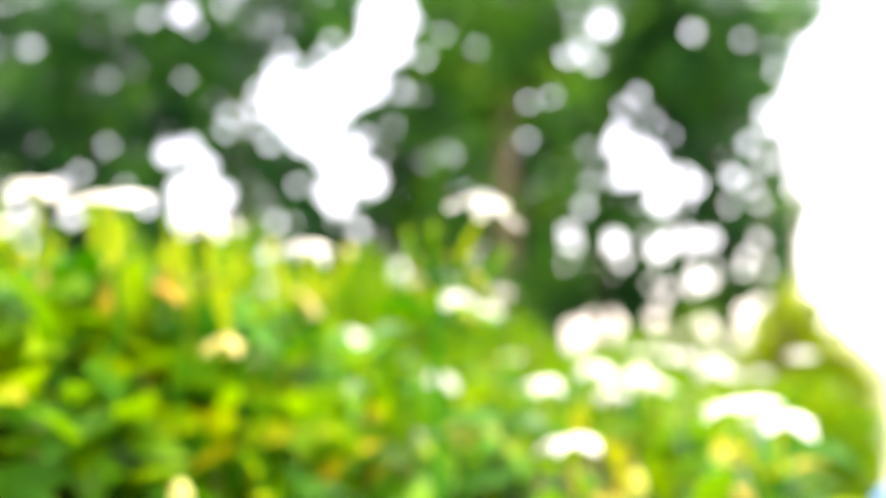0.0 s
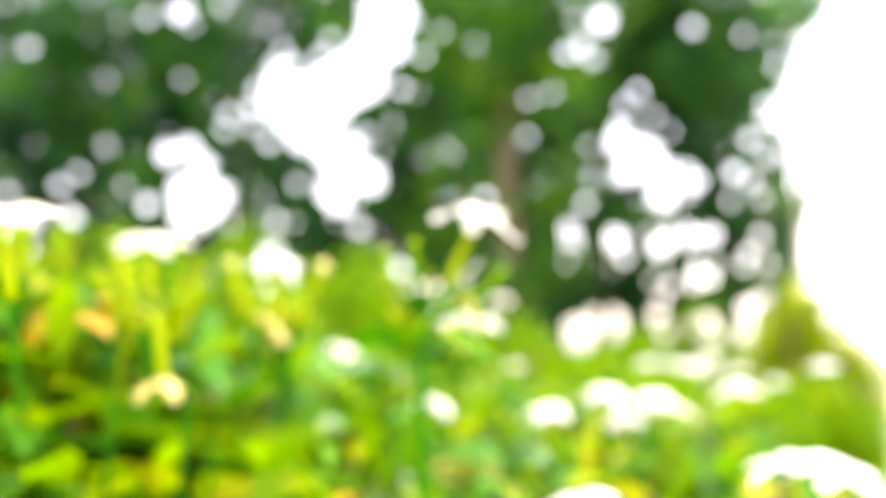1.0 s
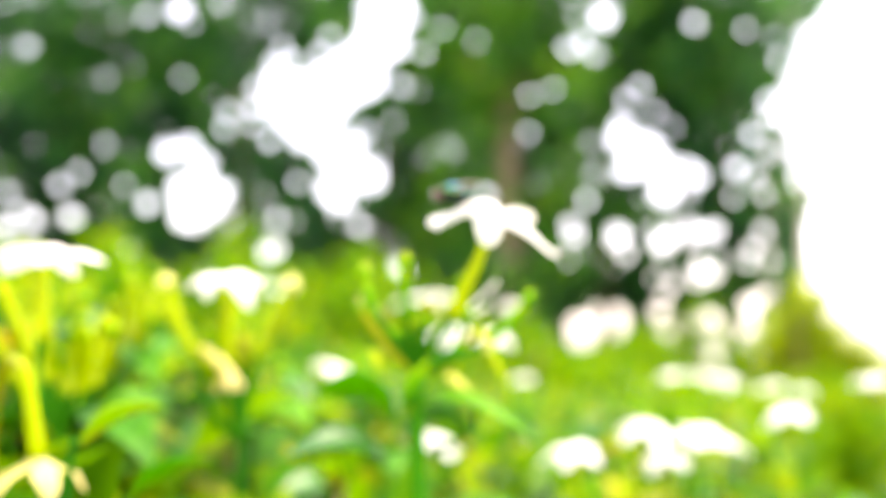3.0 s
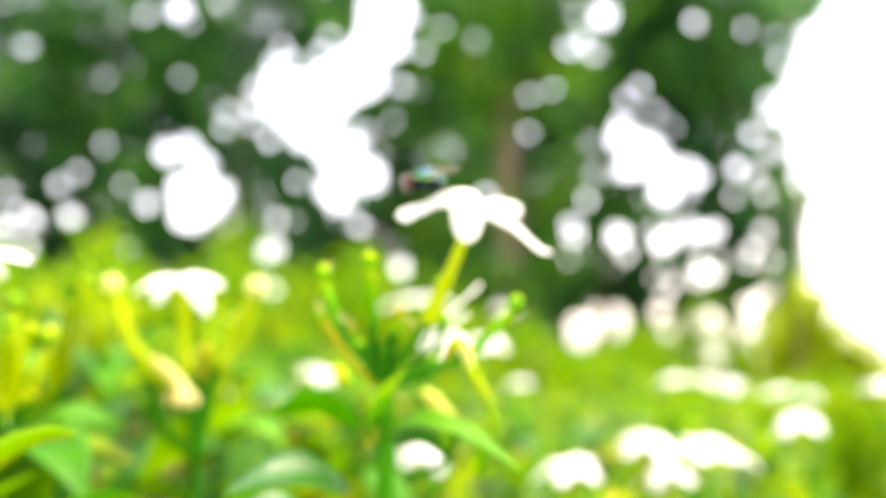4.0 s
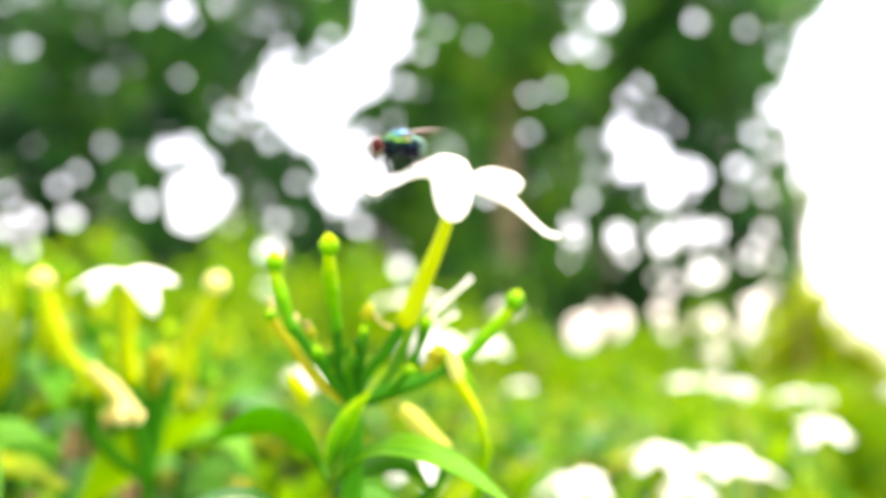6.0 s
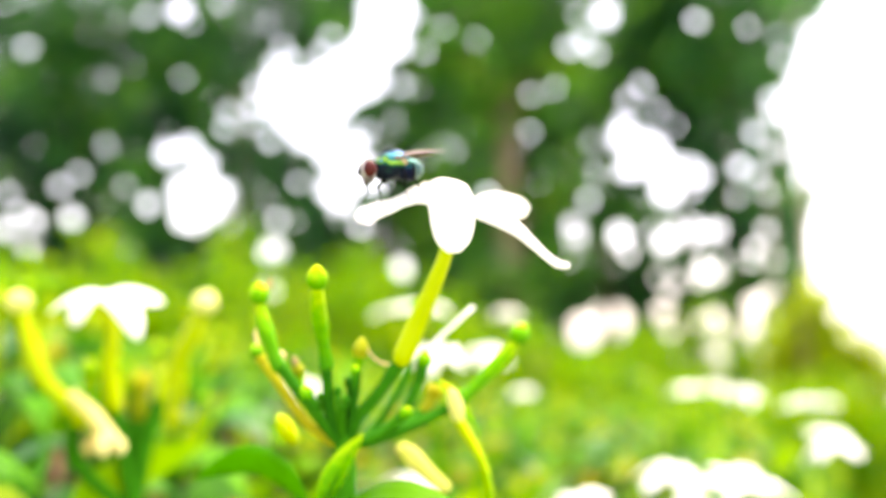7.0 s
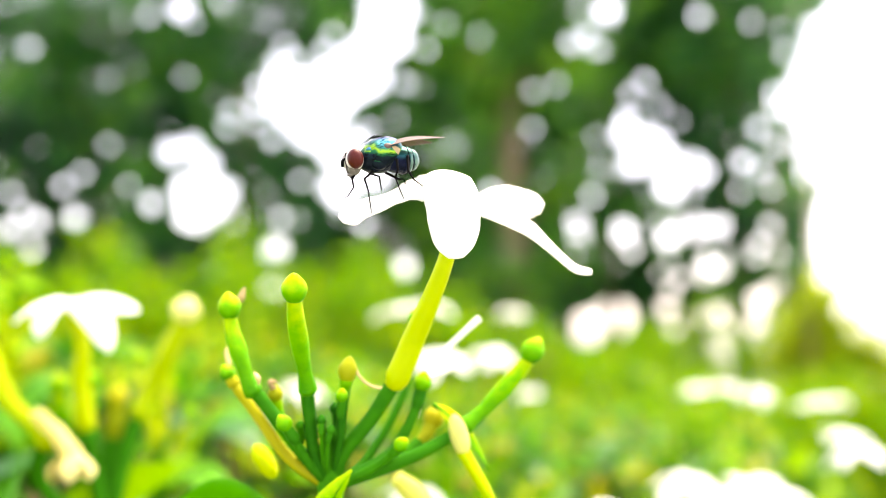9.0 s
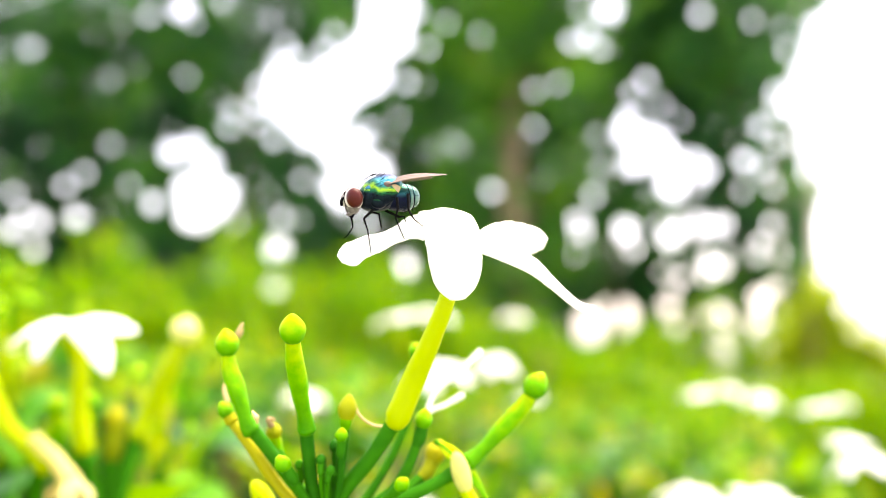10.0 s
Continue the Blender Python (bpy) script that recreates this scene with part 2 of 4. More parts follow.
def ellipsoid(centre, axes, radii, bm=None, u=20, v=14, shape=None):
    """axes: three unit vectors; shape(s) widens along the first axis, s from -1 to 1."""
    bm = bm or bmesh.new()
    c = Vector(centre)
    ax = [Vector(a) for a in axes]
    ret = bmesh.ops.create_uvsphere(bm, u_segments=u, v_segments=v, radius=1.0)
    for w in ret["verts"]:
        s = w.co.z
        k = shape(s) if shape else 1.0
        w.co = c + ax[0] * (s * radii[0]) + ax[1] * (w.co.x * radii[1] * k) + ax[2] * (w.co.y * radii[2] * k)
    return bm


def blade(mid, half, across, thick, n=5, w=6, cup=0.0, ragged=0.0, bm=None, seed=0.0, wave=0.0):
    """A petal or leaf along mid; half: half widths; across: its direction of width at base and tip; with real thickness."""
    bm = bm or bmesh.new()
    line = catmull(mid, n)
    hw = interp(half, len(line))
    a0, a1 = Vector(across[0]), Vector(across[-1])
    top, low, last = [], [], None
    for i, c in enumerate(line):
        t = i / (len(line) - 1)
        d = (line[min(i + 1, len(line) - 1)] - line[max(i - 1, 0)]).normalized()
        a = a0.lerp(a1, t)
        a = (a - d * a.dot(d)).normalized()
        nrm = a.cross(d).normalized()
        if (nrm.z < 0) if last is None else nrm.dot(last) < 0:
            nrm = -nrm
        last = nrm
        rt, rl = [], []
        for k in range(w + 1):
            s = 2 * k / w - 1
            edge = hw[i] * (1 + ragged * (noise.noise(Vector((t * 9 + seed, s * 1.5, seed))) + 0.6 * noise.noise(Vector((t * 33 + seed, s * 2, seed + 4)))))
            lift = cup * hw[i] * (s * s) + wave * hw[i] * math.sin(t * 7 + s * 2 + seed)
            q = c + a * (s * edge) + nrm * lift
            th = thick * (1 - 0.7 * abs(s) ** 3) * 0.5
            rt.append(bm.verts.new(q + nrm * th))
            rl.append(bm.verts.new(q - nrm * th))
        top.append(rt)
        low.append(rl)
    for i in range(len(line) - 1):
        for k in range(w):
            bm.faces.new((top[i][k], top[i][k + 1], top[i + 1][k + 1], top[i + 1][k]))
            bm.faces.new((low[i][k + 1], low[i][k], low[i + 1][k], low[i + 1][k + 1]))
        bm.faces.new((top[i][0], top[i + 1][0], low[i + 1][0], low[i][0]))
        bm.faces.new((top[i + 1][w], top[i][w], low[i][w], low[i + 1][w]))
    for k in range(w):
        bm.faces.new((top[0][k + 1], top[0][k], low[0][k], low[0][k + 1]))
        bm.faces.new((top[-1][k], top[-1][k + 1], low[-1][k + 1], low[-1][k]))
    bmesh.ops.recalc_face_normals(bm, faces=bm.faces)
    return bm


def scaled(points, k=MM):
    return [Vector(p) * k for p in points]


PETAL_HALF = [0.35, 0.55, 0.74, 0.88, 0.97, 1.0, 1.0, 0.98, 0.93, 0.85, 0.72, 0.52, 0.12]
LEAF_HALF = [0.08, 0.55, 0.95, 1.0, 0.8, 0.45, 0.03]


# ---- ground and distance ----
def build_ground():
    bm = bmesh.new()
    bmesh.ops.create_grid(bm, x_segments=60, y_segments=60, size=400)
    for v in bm.verts:
        if v.co.length > 60:
            v.co.z = 0.6 * noise.noise(v.co * 0.02)
    ob = new("ground", mesh_of("ground", bm, GROUND))
    tagged(ob, "pale dusty open ground beyond the hedge", "ground", kind="structure")


build_ground()

# Openings in the foliage through which the sky shows: across, up and half size, in metres at 14 m.
GAPS_WIDE = [
    (-1.13, 8.12, 0.53), (-1.24, 7.49, 0.50), (-1.71, 6.74, 0.53), (-2.29, 6.25, 0.57), (-3.00, 6.00, 0.57), (-3.36, 6.37, 0.30), (-2.63, 5.51, 0.45), (-2.27, 4.91, 0.23), (-2.14, 4.19, 0.27), (-2.02, 3.93, 0.18), (-1.38, 4.45, 0.25), (-1.68, 4.55, 0.23), (-1.78, 5.12, 0.18), (-5.52, 8.06, 0.20), (-4.80, 3.96, 0.43), (-5.21, 4.13, 0.27), (-5.07, 3.66, 0.34), (3.50, 8.06, 0.20), (3.86, 5.61, 0.14), (4.28, 5.00, 0.39), (3.92, 4.67, 0.18), (3.82, 5.27, 0.20), (5.02, 4.53, 0.39), (4.72, 4.25, 0.27), (5.43, 4.55, 0.11), (4.61, 3.14, 0.16), (5.08, 3.35, 0.30), (5.51, 3.37, 0.11), (2.72, 3.37, 0.19), (3.70, 3.28, 0.17), (2.89, 1.31, 0.30), (3.47, 1.53, 0.34), (-9.25, 8.15, 0.07)]
GAPS_EDGE = [
    (7.64, 6.25, 0.42), (7.60, 5.69, 0.38), (8.51, 6.74, 0.92), (8.38, 5.15, 0.90), (7.65, 4.67, 0.19), (8.54, 4.13, 0.58), (8.00, 3.08, 0.53), (8.56, 2.21, 0.51), (8.96, 1.53, 0.49), (9.24, 6.99, 1.38), (9.08, 5.03, 1.38), (8.12, 7.11, 0.22), (8.82, 7.74, 0.58), (8.92, 3.14, 1.15)]
GAPS_WEST = [
    (-8.85, 4.02, 0.08), (-8.81, 7.18, 0.06), (-8.77, 3.31, 0.11), (-8.57, 3.66, 0.07), (-8.29, 3.43, 0.06), (-7.77, 4.19, 0.09), (-7.49, 3.54, 0.12), (-7.38, 4.49, 0.08), (-7.33, 6.37, 0.04), (-7.04, 6.49, 0.04), (-6.98, 3.72, 0.07), (-6.89, 5.09, 0.06), (-6.82, 7.80, 0.06), (-6.56, 7.34, 0.04), (-6.49, 4.22, 0.10), (-6.23, 7.87, 0.06), (-5.95, 3.84, 0.11), (-5.68, 5.39, 0.06), (-5.60, 4.91, 0.17), (-5.38, 6.52, 0.05), (-5.26, 7.77, 0.08), (-5.19, 5.05, 0.17), (-4.85, 4.67, 0.19), (-4.68, 8.22, 0.08), (-4.68, 6.10, 0.06), (-4.61, 7.93, 0.06), (-4.45, 4.10, 0.15), (-4.45, 5.45, 0.08), (-4.40, 5.78, 0.10), (-3.91, 5.90, 0.10)]
GAPS_MID = [
    (-3.81, 6.34, 0.10), (-3.64, 4.07, 0.07), (-3.47, 6.84, 0.11), (-3.33, 7.24, 0.08), (-2.89, 4.31, 0.06), (-1.51, 5.45, 0.08), (-1.10, 5.00, 0.09), (-0.99, 5.63, 0.08), (-0.78, 6.43, 0.09), (-0.46, 6.37, 0.09), (-0.35, 7.18, 0.07), (-0.28, 4.91, 0.07), (0.05, 7.29, 0.04), (0.07, 7.74, 0.07), (0.16, 5.22, 0.05), (0.28, 5.05, 0.08), (1.00, 4.10, 0.09), (1.89, 5.45, 0.07), (2.04, 4.19, 0.04), (2.14, 6.25, 0.05), (2.28, 4.55, 0.05), (2.38, 6.43, 0.05), (2.50, 1.31, 0.12), (2.54, 0.75, 0.12), (2.65, 2.79, 0.09), (2.76, 7.30, 0.10), (2.96, 8.02, 0.07), (3.06, 7.43, 0.10), (3.24, 5.27, 0.08), (3.27, 4.61, 0.06)]
GAPS_EAST = [
    (3.29, 7.18, 0.09), (3.45, 2.79, 0.10), (3.50, 4.31, 0.05), (3.88, 2.90, 0.10), (3.97, 6.18, 0.09), (4.11, 6.62, 0.04), (4.28, 6.43, 0.07), (4.55, 1.70, 0.12), (4.55, 5.94, 0.09), (4.70, 1.31, 0.10), (4.95, 5.63, 0.06), (5.17, 1.53, 0.13), (5.47, 7.93, 0.09), (5.56, 1.59, 0.14), (5.58, 0.86, 0.13), (5.67, 2.54, 0.08), (5.80, 2.81, 0.09), (5.84, 1.42, 0.14), (5.97, 6.00, 0.04), (6.04, 5.03, 0.07), (6.25, 4.73, 0.12), (6.29, 1.36, 0.13), (6.37, 1.87, 0.15), (6.54, 5.72, 0.07), (6.59, 5.45, 0.10), (6.61, 7.80, 0.05), (7.19, 7.61, 0.04), (7.86, 7.68, 0.11), (8.30, 8.06, 0.09)]
GAPS_LOW = [(-3.37, 2.90, 0.18), (-3.35, 2.10, 0.15), (-0.73, 2.56, 0.14), (-4.08, 3.37, 0.14), (-8.31, 2.90, 0.11)]
GAPS_FINE = [
    (-5.38, 6.55, 0.08), (-7.04, 6.49, 0.07), (-8.63, 7.18, 0.07), (-6.23, 7.93, 0.08), (1.96, 6.25, 0.08), (2.38, 6.43, 0.09), (3.24, 5.27, 0.08), (3.27, 4.55, 0.09), (3.08, 4.02, 0.08), (4.22, 6.49, 0.07), (5.01, 5.57, 0.08), (6.55, 7.80, 0.08), (7.19, 7.61, 0.07), (-3.28, 3.54, 0.07), (-8.24, 3.49, 0.08), (-4.06, 6.12, 0.10), (-3.93, 5.57, 0.10), (-3.50, 5.21, 0.10), (-3.14, 6.93, 0.11), (-2.49, 7.11, 0.10), (-2.32, 7.49, 0.09), (-1.60, 3.43, 0.09), (5.71, 3.37, 0.10), (6.10, 4.13, 0.08), (6.04, 5.15, 0.09), (6.80, 4.19, 0.09), (6.59, 4.55, 0.09), (6.75, 3.37, 0.10), (6.44, 3.02, 0.10), (2.05, 4.31, 0.06), (7.22, 7.11, 0.08), (6.92, 5.09, 0.10), (0.54, 5.39, 0.06)]


def pores():
    """Small chance openings between the leaves."""
    rng = np.random.default_rng(77)
    out = [(rng.uniform(-9.5, 6.6), rng.uniform(1.5, 9.0), rng.uniform(0.02, 0.05)) for k in range(280)]
    out += [(rng.uniform(4.3, 6.9), rng.uniform(0.7, 2.9), rng.uniform(0.04, 0.09)) for k in range(45)]
    for x, z, r in GAPS_WIDE + GAPS_EDGE:
        for k in range(3):
            a, d = rng.uniform(0, 6.28), r + rng.uniform(0.1, 0.4)
            out.append((x + d * math.cos(a), z + d * math.sin(a), rng.uniform(0.02, 0.06)))
    for x, z, r in GAPS_EDGE:
        for k in range(5):
            a, d = rng.uniform(1.6, 4.7), r + rng.uniform(0.05, 0.3)
            out.append((x + d * math.cos(a), z + d * math.sin(a), rng.uniform(0.05, 0.12)))
    return out


OPEN = np.array(GAPS_WIDE + GAPS_EDGE + GAPS_WEST + GAPS_MID + GAPS_EAST + GAPS_LOW + GAPS_FINE + pores())


def free(x, y, z):
    """Whether a leaf may grow at each place: true outside the openings."""
    x, y, z = np.atleast_1d(x), np.atleast_1d(y), np.atleast_1d(z)
    k = 14.0 / y
    ok = np.ones(len(x), bool)
    px, pz = x * k, 1.05 + (z - 1.05) * k
    cell = np.sin(np.floor(px / 0.2) * 12.9898 + np.floor(pz / 0.2) * 78.233) * 43758.5453
    loose = 0.85 + 0.3 * (cell - np.floor(cell))
    for ox, oz, r in OPEN:
        ok &= (px - ox) ** 2 + (pz - oz) ** 2 > (r * loose) ** 2
    return ok


def leaf_cloud(name, spots, size, mat, parent=None, seed=1, flat=0.5, ratio=0.42, coarse=False, at=None):
    """Many folded leaves, one mesh. spots: (n, 3); size: mean length."""
    rng = np.random.default_rng(seed)
    n = len(spots)
    base = np.array([(0, 0, 0), (0.3, 0.5, 0.10), (0.3, 0, 0), (0.3, -0.5, 0.10), (0.68, 0.42, 0.05), (0.68, 0, -0.05), (0.68, -0.42, 0.05), (1, 0, -0.16)], float)
    faces = np.array([(0, 2, 1), (0, 3, 2), (1, 2, 5), (1, 5, 4), (2, 3, 6), (2, 6, 5), (4, 5, 7), (5, 6, 7)])
    if coarse:
        base = np.array([(0, 0, 0), (0.5, 0.5, 0.08), (1, 0, -0.1), (0.5, -0.5, 0.08)], float)
        faces = np.array([(0, 2, 1), (0, 3, 2)])
    L = size * rng.uniform(0.6, 1.35, n)
    az, el, ro = rng.uniform(0, 2 * np.pi, n), rng.normal(0.15, flat, n), rng.normal(0, flat, n)
    d = np.stack([np.cos(az) * np.cos(el), np.sin(az) * np.cos(el), np.sin(el)], 1)
    s = np.cross(d, [0, 0, 1.0])
    s /= np.linalg.norm(s, axis=1)[:, None] + 1e-9
    u = np.cross(s, d)
    s2 = s * np.cos(ro)[:, None] + u * np.sin(ro)[:, None]
    u2 = np.cross(s2, d)
    v = (np.asarray(spots)[:, None, :] + L[:, None, None] * (base[None, :, 0:1] * d[:, None, :] + ratio * base[None, :, 1:2] * s2[:, None, :] + base[None, :, 2:3] * u2[:, None, :])).reshape(-1, 3)
    f = (faces[None] + (np.arange(n) * len(base))[:, None, None]).reshape(-1, 3)
    if at:
        w = v + np.array((*at, 0.0))
        keep = np.repeat(free(w[:, 0], w[:, 1], w[:, 2]).reshape(n, -1).all(1), len(faces))
        f = f[keep]
        used, f = np.unique(f, return_inverse=True)
        v, f = v[used], f.reshape(-1, 3)
    me = bpy.data.meshes.new(name)
    me.from_pydata(v.tolist(), [], f.tolist())
    me.shade_smooth()
    me.materials.append(mat)
    ob = new(name, me)
    ob.parent = parent
    return ob


def tree(x, y, height, spread, leaves, trunk_r, mat, label, seed, lean=0.0, low=0.4, leaf=0.20, leaf_mat=TREE_LEAF):
    rng = np.random.default_rng(seed)
    t = thing("tree", pose(x, y, 0), label, "tree", "trees behind the hedge")
    top = Vector((lean, 0, height * 0.8))
    part("trunk", sweep([(0, 0, -0.1), (lean * 0.3, 0.05, height * 0.3), tuple(top)], [trunk_r * 1.25, trunk_r, trunk_r * 0.4], seg=12, bumpy=0.08), mat, t)
    for k in range(6):
        a = rng.uniform(0, 2 * np.pi)
        h = height * rng.uniform(0.3, 0.7)
        b = Vector((lean * h / height, 0, h))
        e = b + Vector((math.cos(a) * spread * 0.7, math.sin(a) * 0.8, spread * rng.uniform(0.2, 0.6)))
        if free(x + e.x, y + e.y, e.z).all():
            part("limb", sweep([b, (b + e) / 2 + Vector((0, 0, -0.1)), e], [trunk_r * 0.4, trunk_r * 0.25, 0.02], seg=7, n=4), mat, t)
    nc = 420
    clumps = np.stack([rng.uniform(-spread, spread, nc), rng.normal(0, 0.6, nc), rng.uniform(low, height, nc)], 1)
    q = clumps[rng.integers(nc, size=leaves)] + rng.normal(0, 0.3, (leaves, 3))
    keep = q[:, 2] > 0.4
    if trunk_r > 0.3:
        keep &= ~((q[:, 1] < 0.3) & (np.abs(q[:, 0]) < 0.42) & (q[:, 2] > 2.6) & (q[:, 2] < 5.6) & (rng.random(leaves) < 0.82))
    spots = q[keep]
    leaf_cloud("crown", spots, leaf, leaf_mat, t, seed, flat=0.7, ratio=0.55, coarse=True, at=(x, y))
    return t


def build_trees():
    rows = [(-9.8, 14.2, 9.0, 1.9, 0.16), (-6.9, 14.6, 9.0, 1.9, 0.15), (-4.0, 13.8, 9.0, 1.9, 0.14), (-1.1, 14.6, 9.0, 1.8, 0.15), (1.36, 13.4, 9.0, 1.6, 0.34), (3.6, 14.6, 9.0, 1.7, 0.14), (6.0, 14.0, 9.0, 1.7, 0.13), (8.0, 15.2, 9.0, 1.0, 0.12)]
    back = [(-8.6, 17.0, 10.0, 2.4, 0.16), (-4.6, 17.4, 10.0, 2.4, 0.16), (-0.6, 17.2, 10.0, 2.4, 0.16), (3.2, 17.6, 10.0, 2.4, 0.16), (6.2, 17.2, 10.0, 1.8, 0.16)]
    for i, (x, y, h, s, r) in enumerate(rows + back):
        # The fifth crown gets the brighter leaf copy to look sunlit.
        tree(x, y, h, s, 22000 if i < 7 else 12000 if i == 7 else 16000, r, BARK, "broad-leaved tree with green crown coloured as sunlit and brown trunk" if i == 4 else "broad-leaved tree with dark green crown and brown trunk", 40 + i, leaf_mat=TREE_LEAF_SUNLIT if i == 4 else TREE_LEAF)
    for i, (x, r) in enumerate(((6.62, 0.09), (6.05, 0.04))):
        tree(x, 12.4 + 0.2 * i, 7.0, 0.5, 700, r, BARK_PALE, "slender pale-barked tree at the edge of the open ground", 60 + i, lean=0.2, low=2.0)


build_trees()


def shrub(x, y, top, spread, n, seed, label, leaf_mat=SHRUB_LEAF):
    rng = np.random.default_rng(seed)
    t = thing("shrub", pose(x, y, 0), label, "shrub", "shrubs behind the hedge")
    for k in range(5):
        a = rng.uniform(0, 2 * np.pi)
        part("stem", sweep([(0, 0, -0.05), (0.1 * math.cos(a), 0.1 * math.sin(a), top * 0.4), (spread * 0.5 * math.cos(a), spread * 0.4 * math.sin(a), top * 0.85)], [0.015, 0.012, 0.004], seg=6, n=4), TWIG, t)
    v = rng.normal(0, 1, (n, 3))
    v /= np.linalg.norm(v, axis=1)[:, None]
    rr = rng.uniform(0.55, 1.0, n)[:, None]
    q = v * rr * np.array([spread, spread * 0.6, top * 0.5]) + np.array([0, 0, top * 0.5])
    q[:, :2] *= (1 + 0.5 * np.clip(q[:, 2:] / top - 0.5, 0, 0.5))
    q[:, 2] += 0.07 * np.sin(q[:, 0] * 7 + seed) + 0.05 * np.sin(q[:, 0] * 17 + 2 * seed)
    q = q[free(x + q[:, 0], y + q[:, 1], q[:, 2])]
    leaf_cloud("foliage", q, 0.06, leaf_mat, t, seed)
    return t


def build_shrubs():
    rows = [(-2.1, 2.7, 1.46, 0.62), (-1.45, 2.6, 1.42, 0.55), (-0.85, 2.7, 1.44, 0.55), (-0.3, 2.9, 1.36, 0.5), (0.2, 2.8, 1.18, 0.5), (0.7, 2.8, 1.03, 0.5), (1.2, 3.0, 0.94, 0.5), (1.75, 3.4, 0.9, 0.5), (2.05, 3.9, 1.42, 0.24), (2.36, 3.9, 1.14, 0.24)]
    for i, (x, y, h, s) in enumerate(rows):
        if i < 8:
            shrub(x, y, h, s, 3800, 80 + i, "leafy yellow-green shrub behind the flower hedge")
        else:
            shrub(x, y, h, s, 3000, 80 + i, "slender olive-yellow shrub, coloured as if lit, beside the open ground", SHRUB_OLIVE_LIT)
    for i, (x, y, h, s) in enumerate(((2.2, 8.0, 1.35, 0.7), (3.2, 8.3, 1.6, 0.7), (4.15, 8.1, 1.5, 0.6))):
        shrub(x, y, h, s, 3000, 95 + i, "low yellow-green shrub in front of the trees")


build_shrubs()


# ---- the hedge ----
def hedge_top(x, y):
    dip = 0.03 * math.exp(-((x + 0.03) / 0.07) ** 2 - ((y - 0.05) / 0.07) ** 2)
    return 0.985 - dip - 0.05 * max(0.0, 1 - y / 0.13) + min(0.06, max(-0.05, -0.38 * x if x < 0 else -0.07 * x)) + 0.012 * noise.noise(Vector((x * 14, y * 14, 3.0)))


def hedge_edge(y):
    return 0.11 + 0.36 * y


def build_hedge():
    h = thing("hedge", pose(0, 0, 0), "dense flowering hedge with glossy green and yellowing leaves", "hedge")
    rng = np.random.default_rng(5)
    # the clipped top, thick with leaves, up to the hedge's right-hand edge
    young, old = [], []
    while len(young) + len(old) < 15000:
        y = 0.03 + 1.4 * rng.uniform() ** 1.4
        x = rng.uniform(max(-0.45 - 0.7 * y, -1.25), hedge_edge(y))
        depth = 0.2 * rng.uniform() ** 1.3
        # Deeper leaves turn old: leaf age plus gap shade, both done by colour.
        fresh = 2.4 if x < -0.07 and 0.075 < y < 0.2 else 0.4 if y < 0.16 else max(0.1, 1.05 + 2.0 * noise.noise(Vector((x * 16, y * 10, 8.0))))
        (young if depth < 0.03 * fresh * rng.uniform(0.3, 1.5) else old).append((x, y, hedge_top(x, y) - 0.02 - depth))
    for k in range(420):
        x, y = rng.uniform(-0.26, -0.06), rng.uniform(0.07, 0.15)
        young.append((x, y, hedge_top(x, y) - 0.012 - 0.05 * rng.uniform()))
    for name, spots, size, mat, seed in (("young_foliage", young, 0.028, LEAF, 11), ("old_foliage", old, 0.036, LEAF_OLD_SHADED, 7)):
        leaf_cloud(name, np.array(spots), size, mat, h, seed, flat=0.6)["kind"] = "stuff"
    # the rest of the hedge: its body down to the ground and its left-hand part
    body = []
    while len(body) < 14000:
        side = rng.integers(5)
        y = (0.06 + 0.06 * rng.uniform(), 1.42 + 0.08 * rng.uniform())[side] if side < 2 else rng.uniform(0.05, 1.5)
        x = rng.uniform(-1.3, hedge_edge(y))
        if side == 2:
            x = -1.3 + 0.08 * rng.uniform()
        elif side == 3:
            x = hedge_edge(y) - 0.08 * rng.uniform()
        top = hedge_top(x, y) - (0.05 if side == 4 else 0.16)
        z = top - 0.03 * rng.uniform() if side == 4 else rng.uniform(0.08, top)
        if side == 4 and x > -0.35 - 0.7 * y:
            continue
        body.append((x, y, z))
    leaf_cloud("body_foliage", np.array(body), 0.055, LEAF_OLD_SHADED, h, 8, flat=0.6)["kind"] = "stuff"
    bm = bmesh.new()
    for k in range(300):
        y = 0.05 + 0.85 * rng.uniform()
        x = rng.uniform(-0.3 - 0.6 * y, hedge_edge(y) - 0.05)
        z = hedge_top(x, y) - 0.03
        a = rng.uniform(0, 6.28)
        sweep([(x + 0.06 * math.cos(a), y + 0.06 * math.sin(a), z - 0.35), (x + 0.02 * math.cos(a), y, z - 0.15), (x, y, z)], [0.004, 0.003, 0.0015], seg=6, n=3, bm=bm)
    part("undergrowth", bm, TWIG, h)["kind"] = "stuff"
    for k in range(12):
        x, y = -1.15 + 0.28 * (k % 6) + 0.1 * (k // 6), 0.4 + 0.6 * (k // 6)
        part("stem", sweep([(x, y, -0.05), (x + 0.03, y - 0.02, 0.4), (x, y, 0.8)], [0.014, 0.011, 0.007], seg=8, n=4), TWIG, h)
    return h


build_hedge()


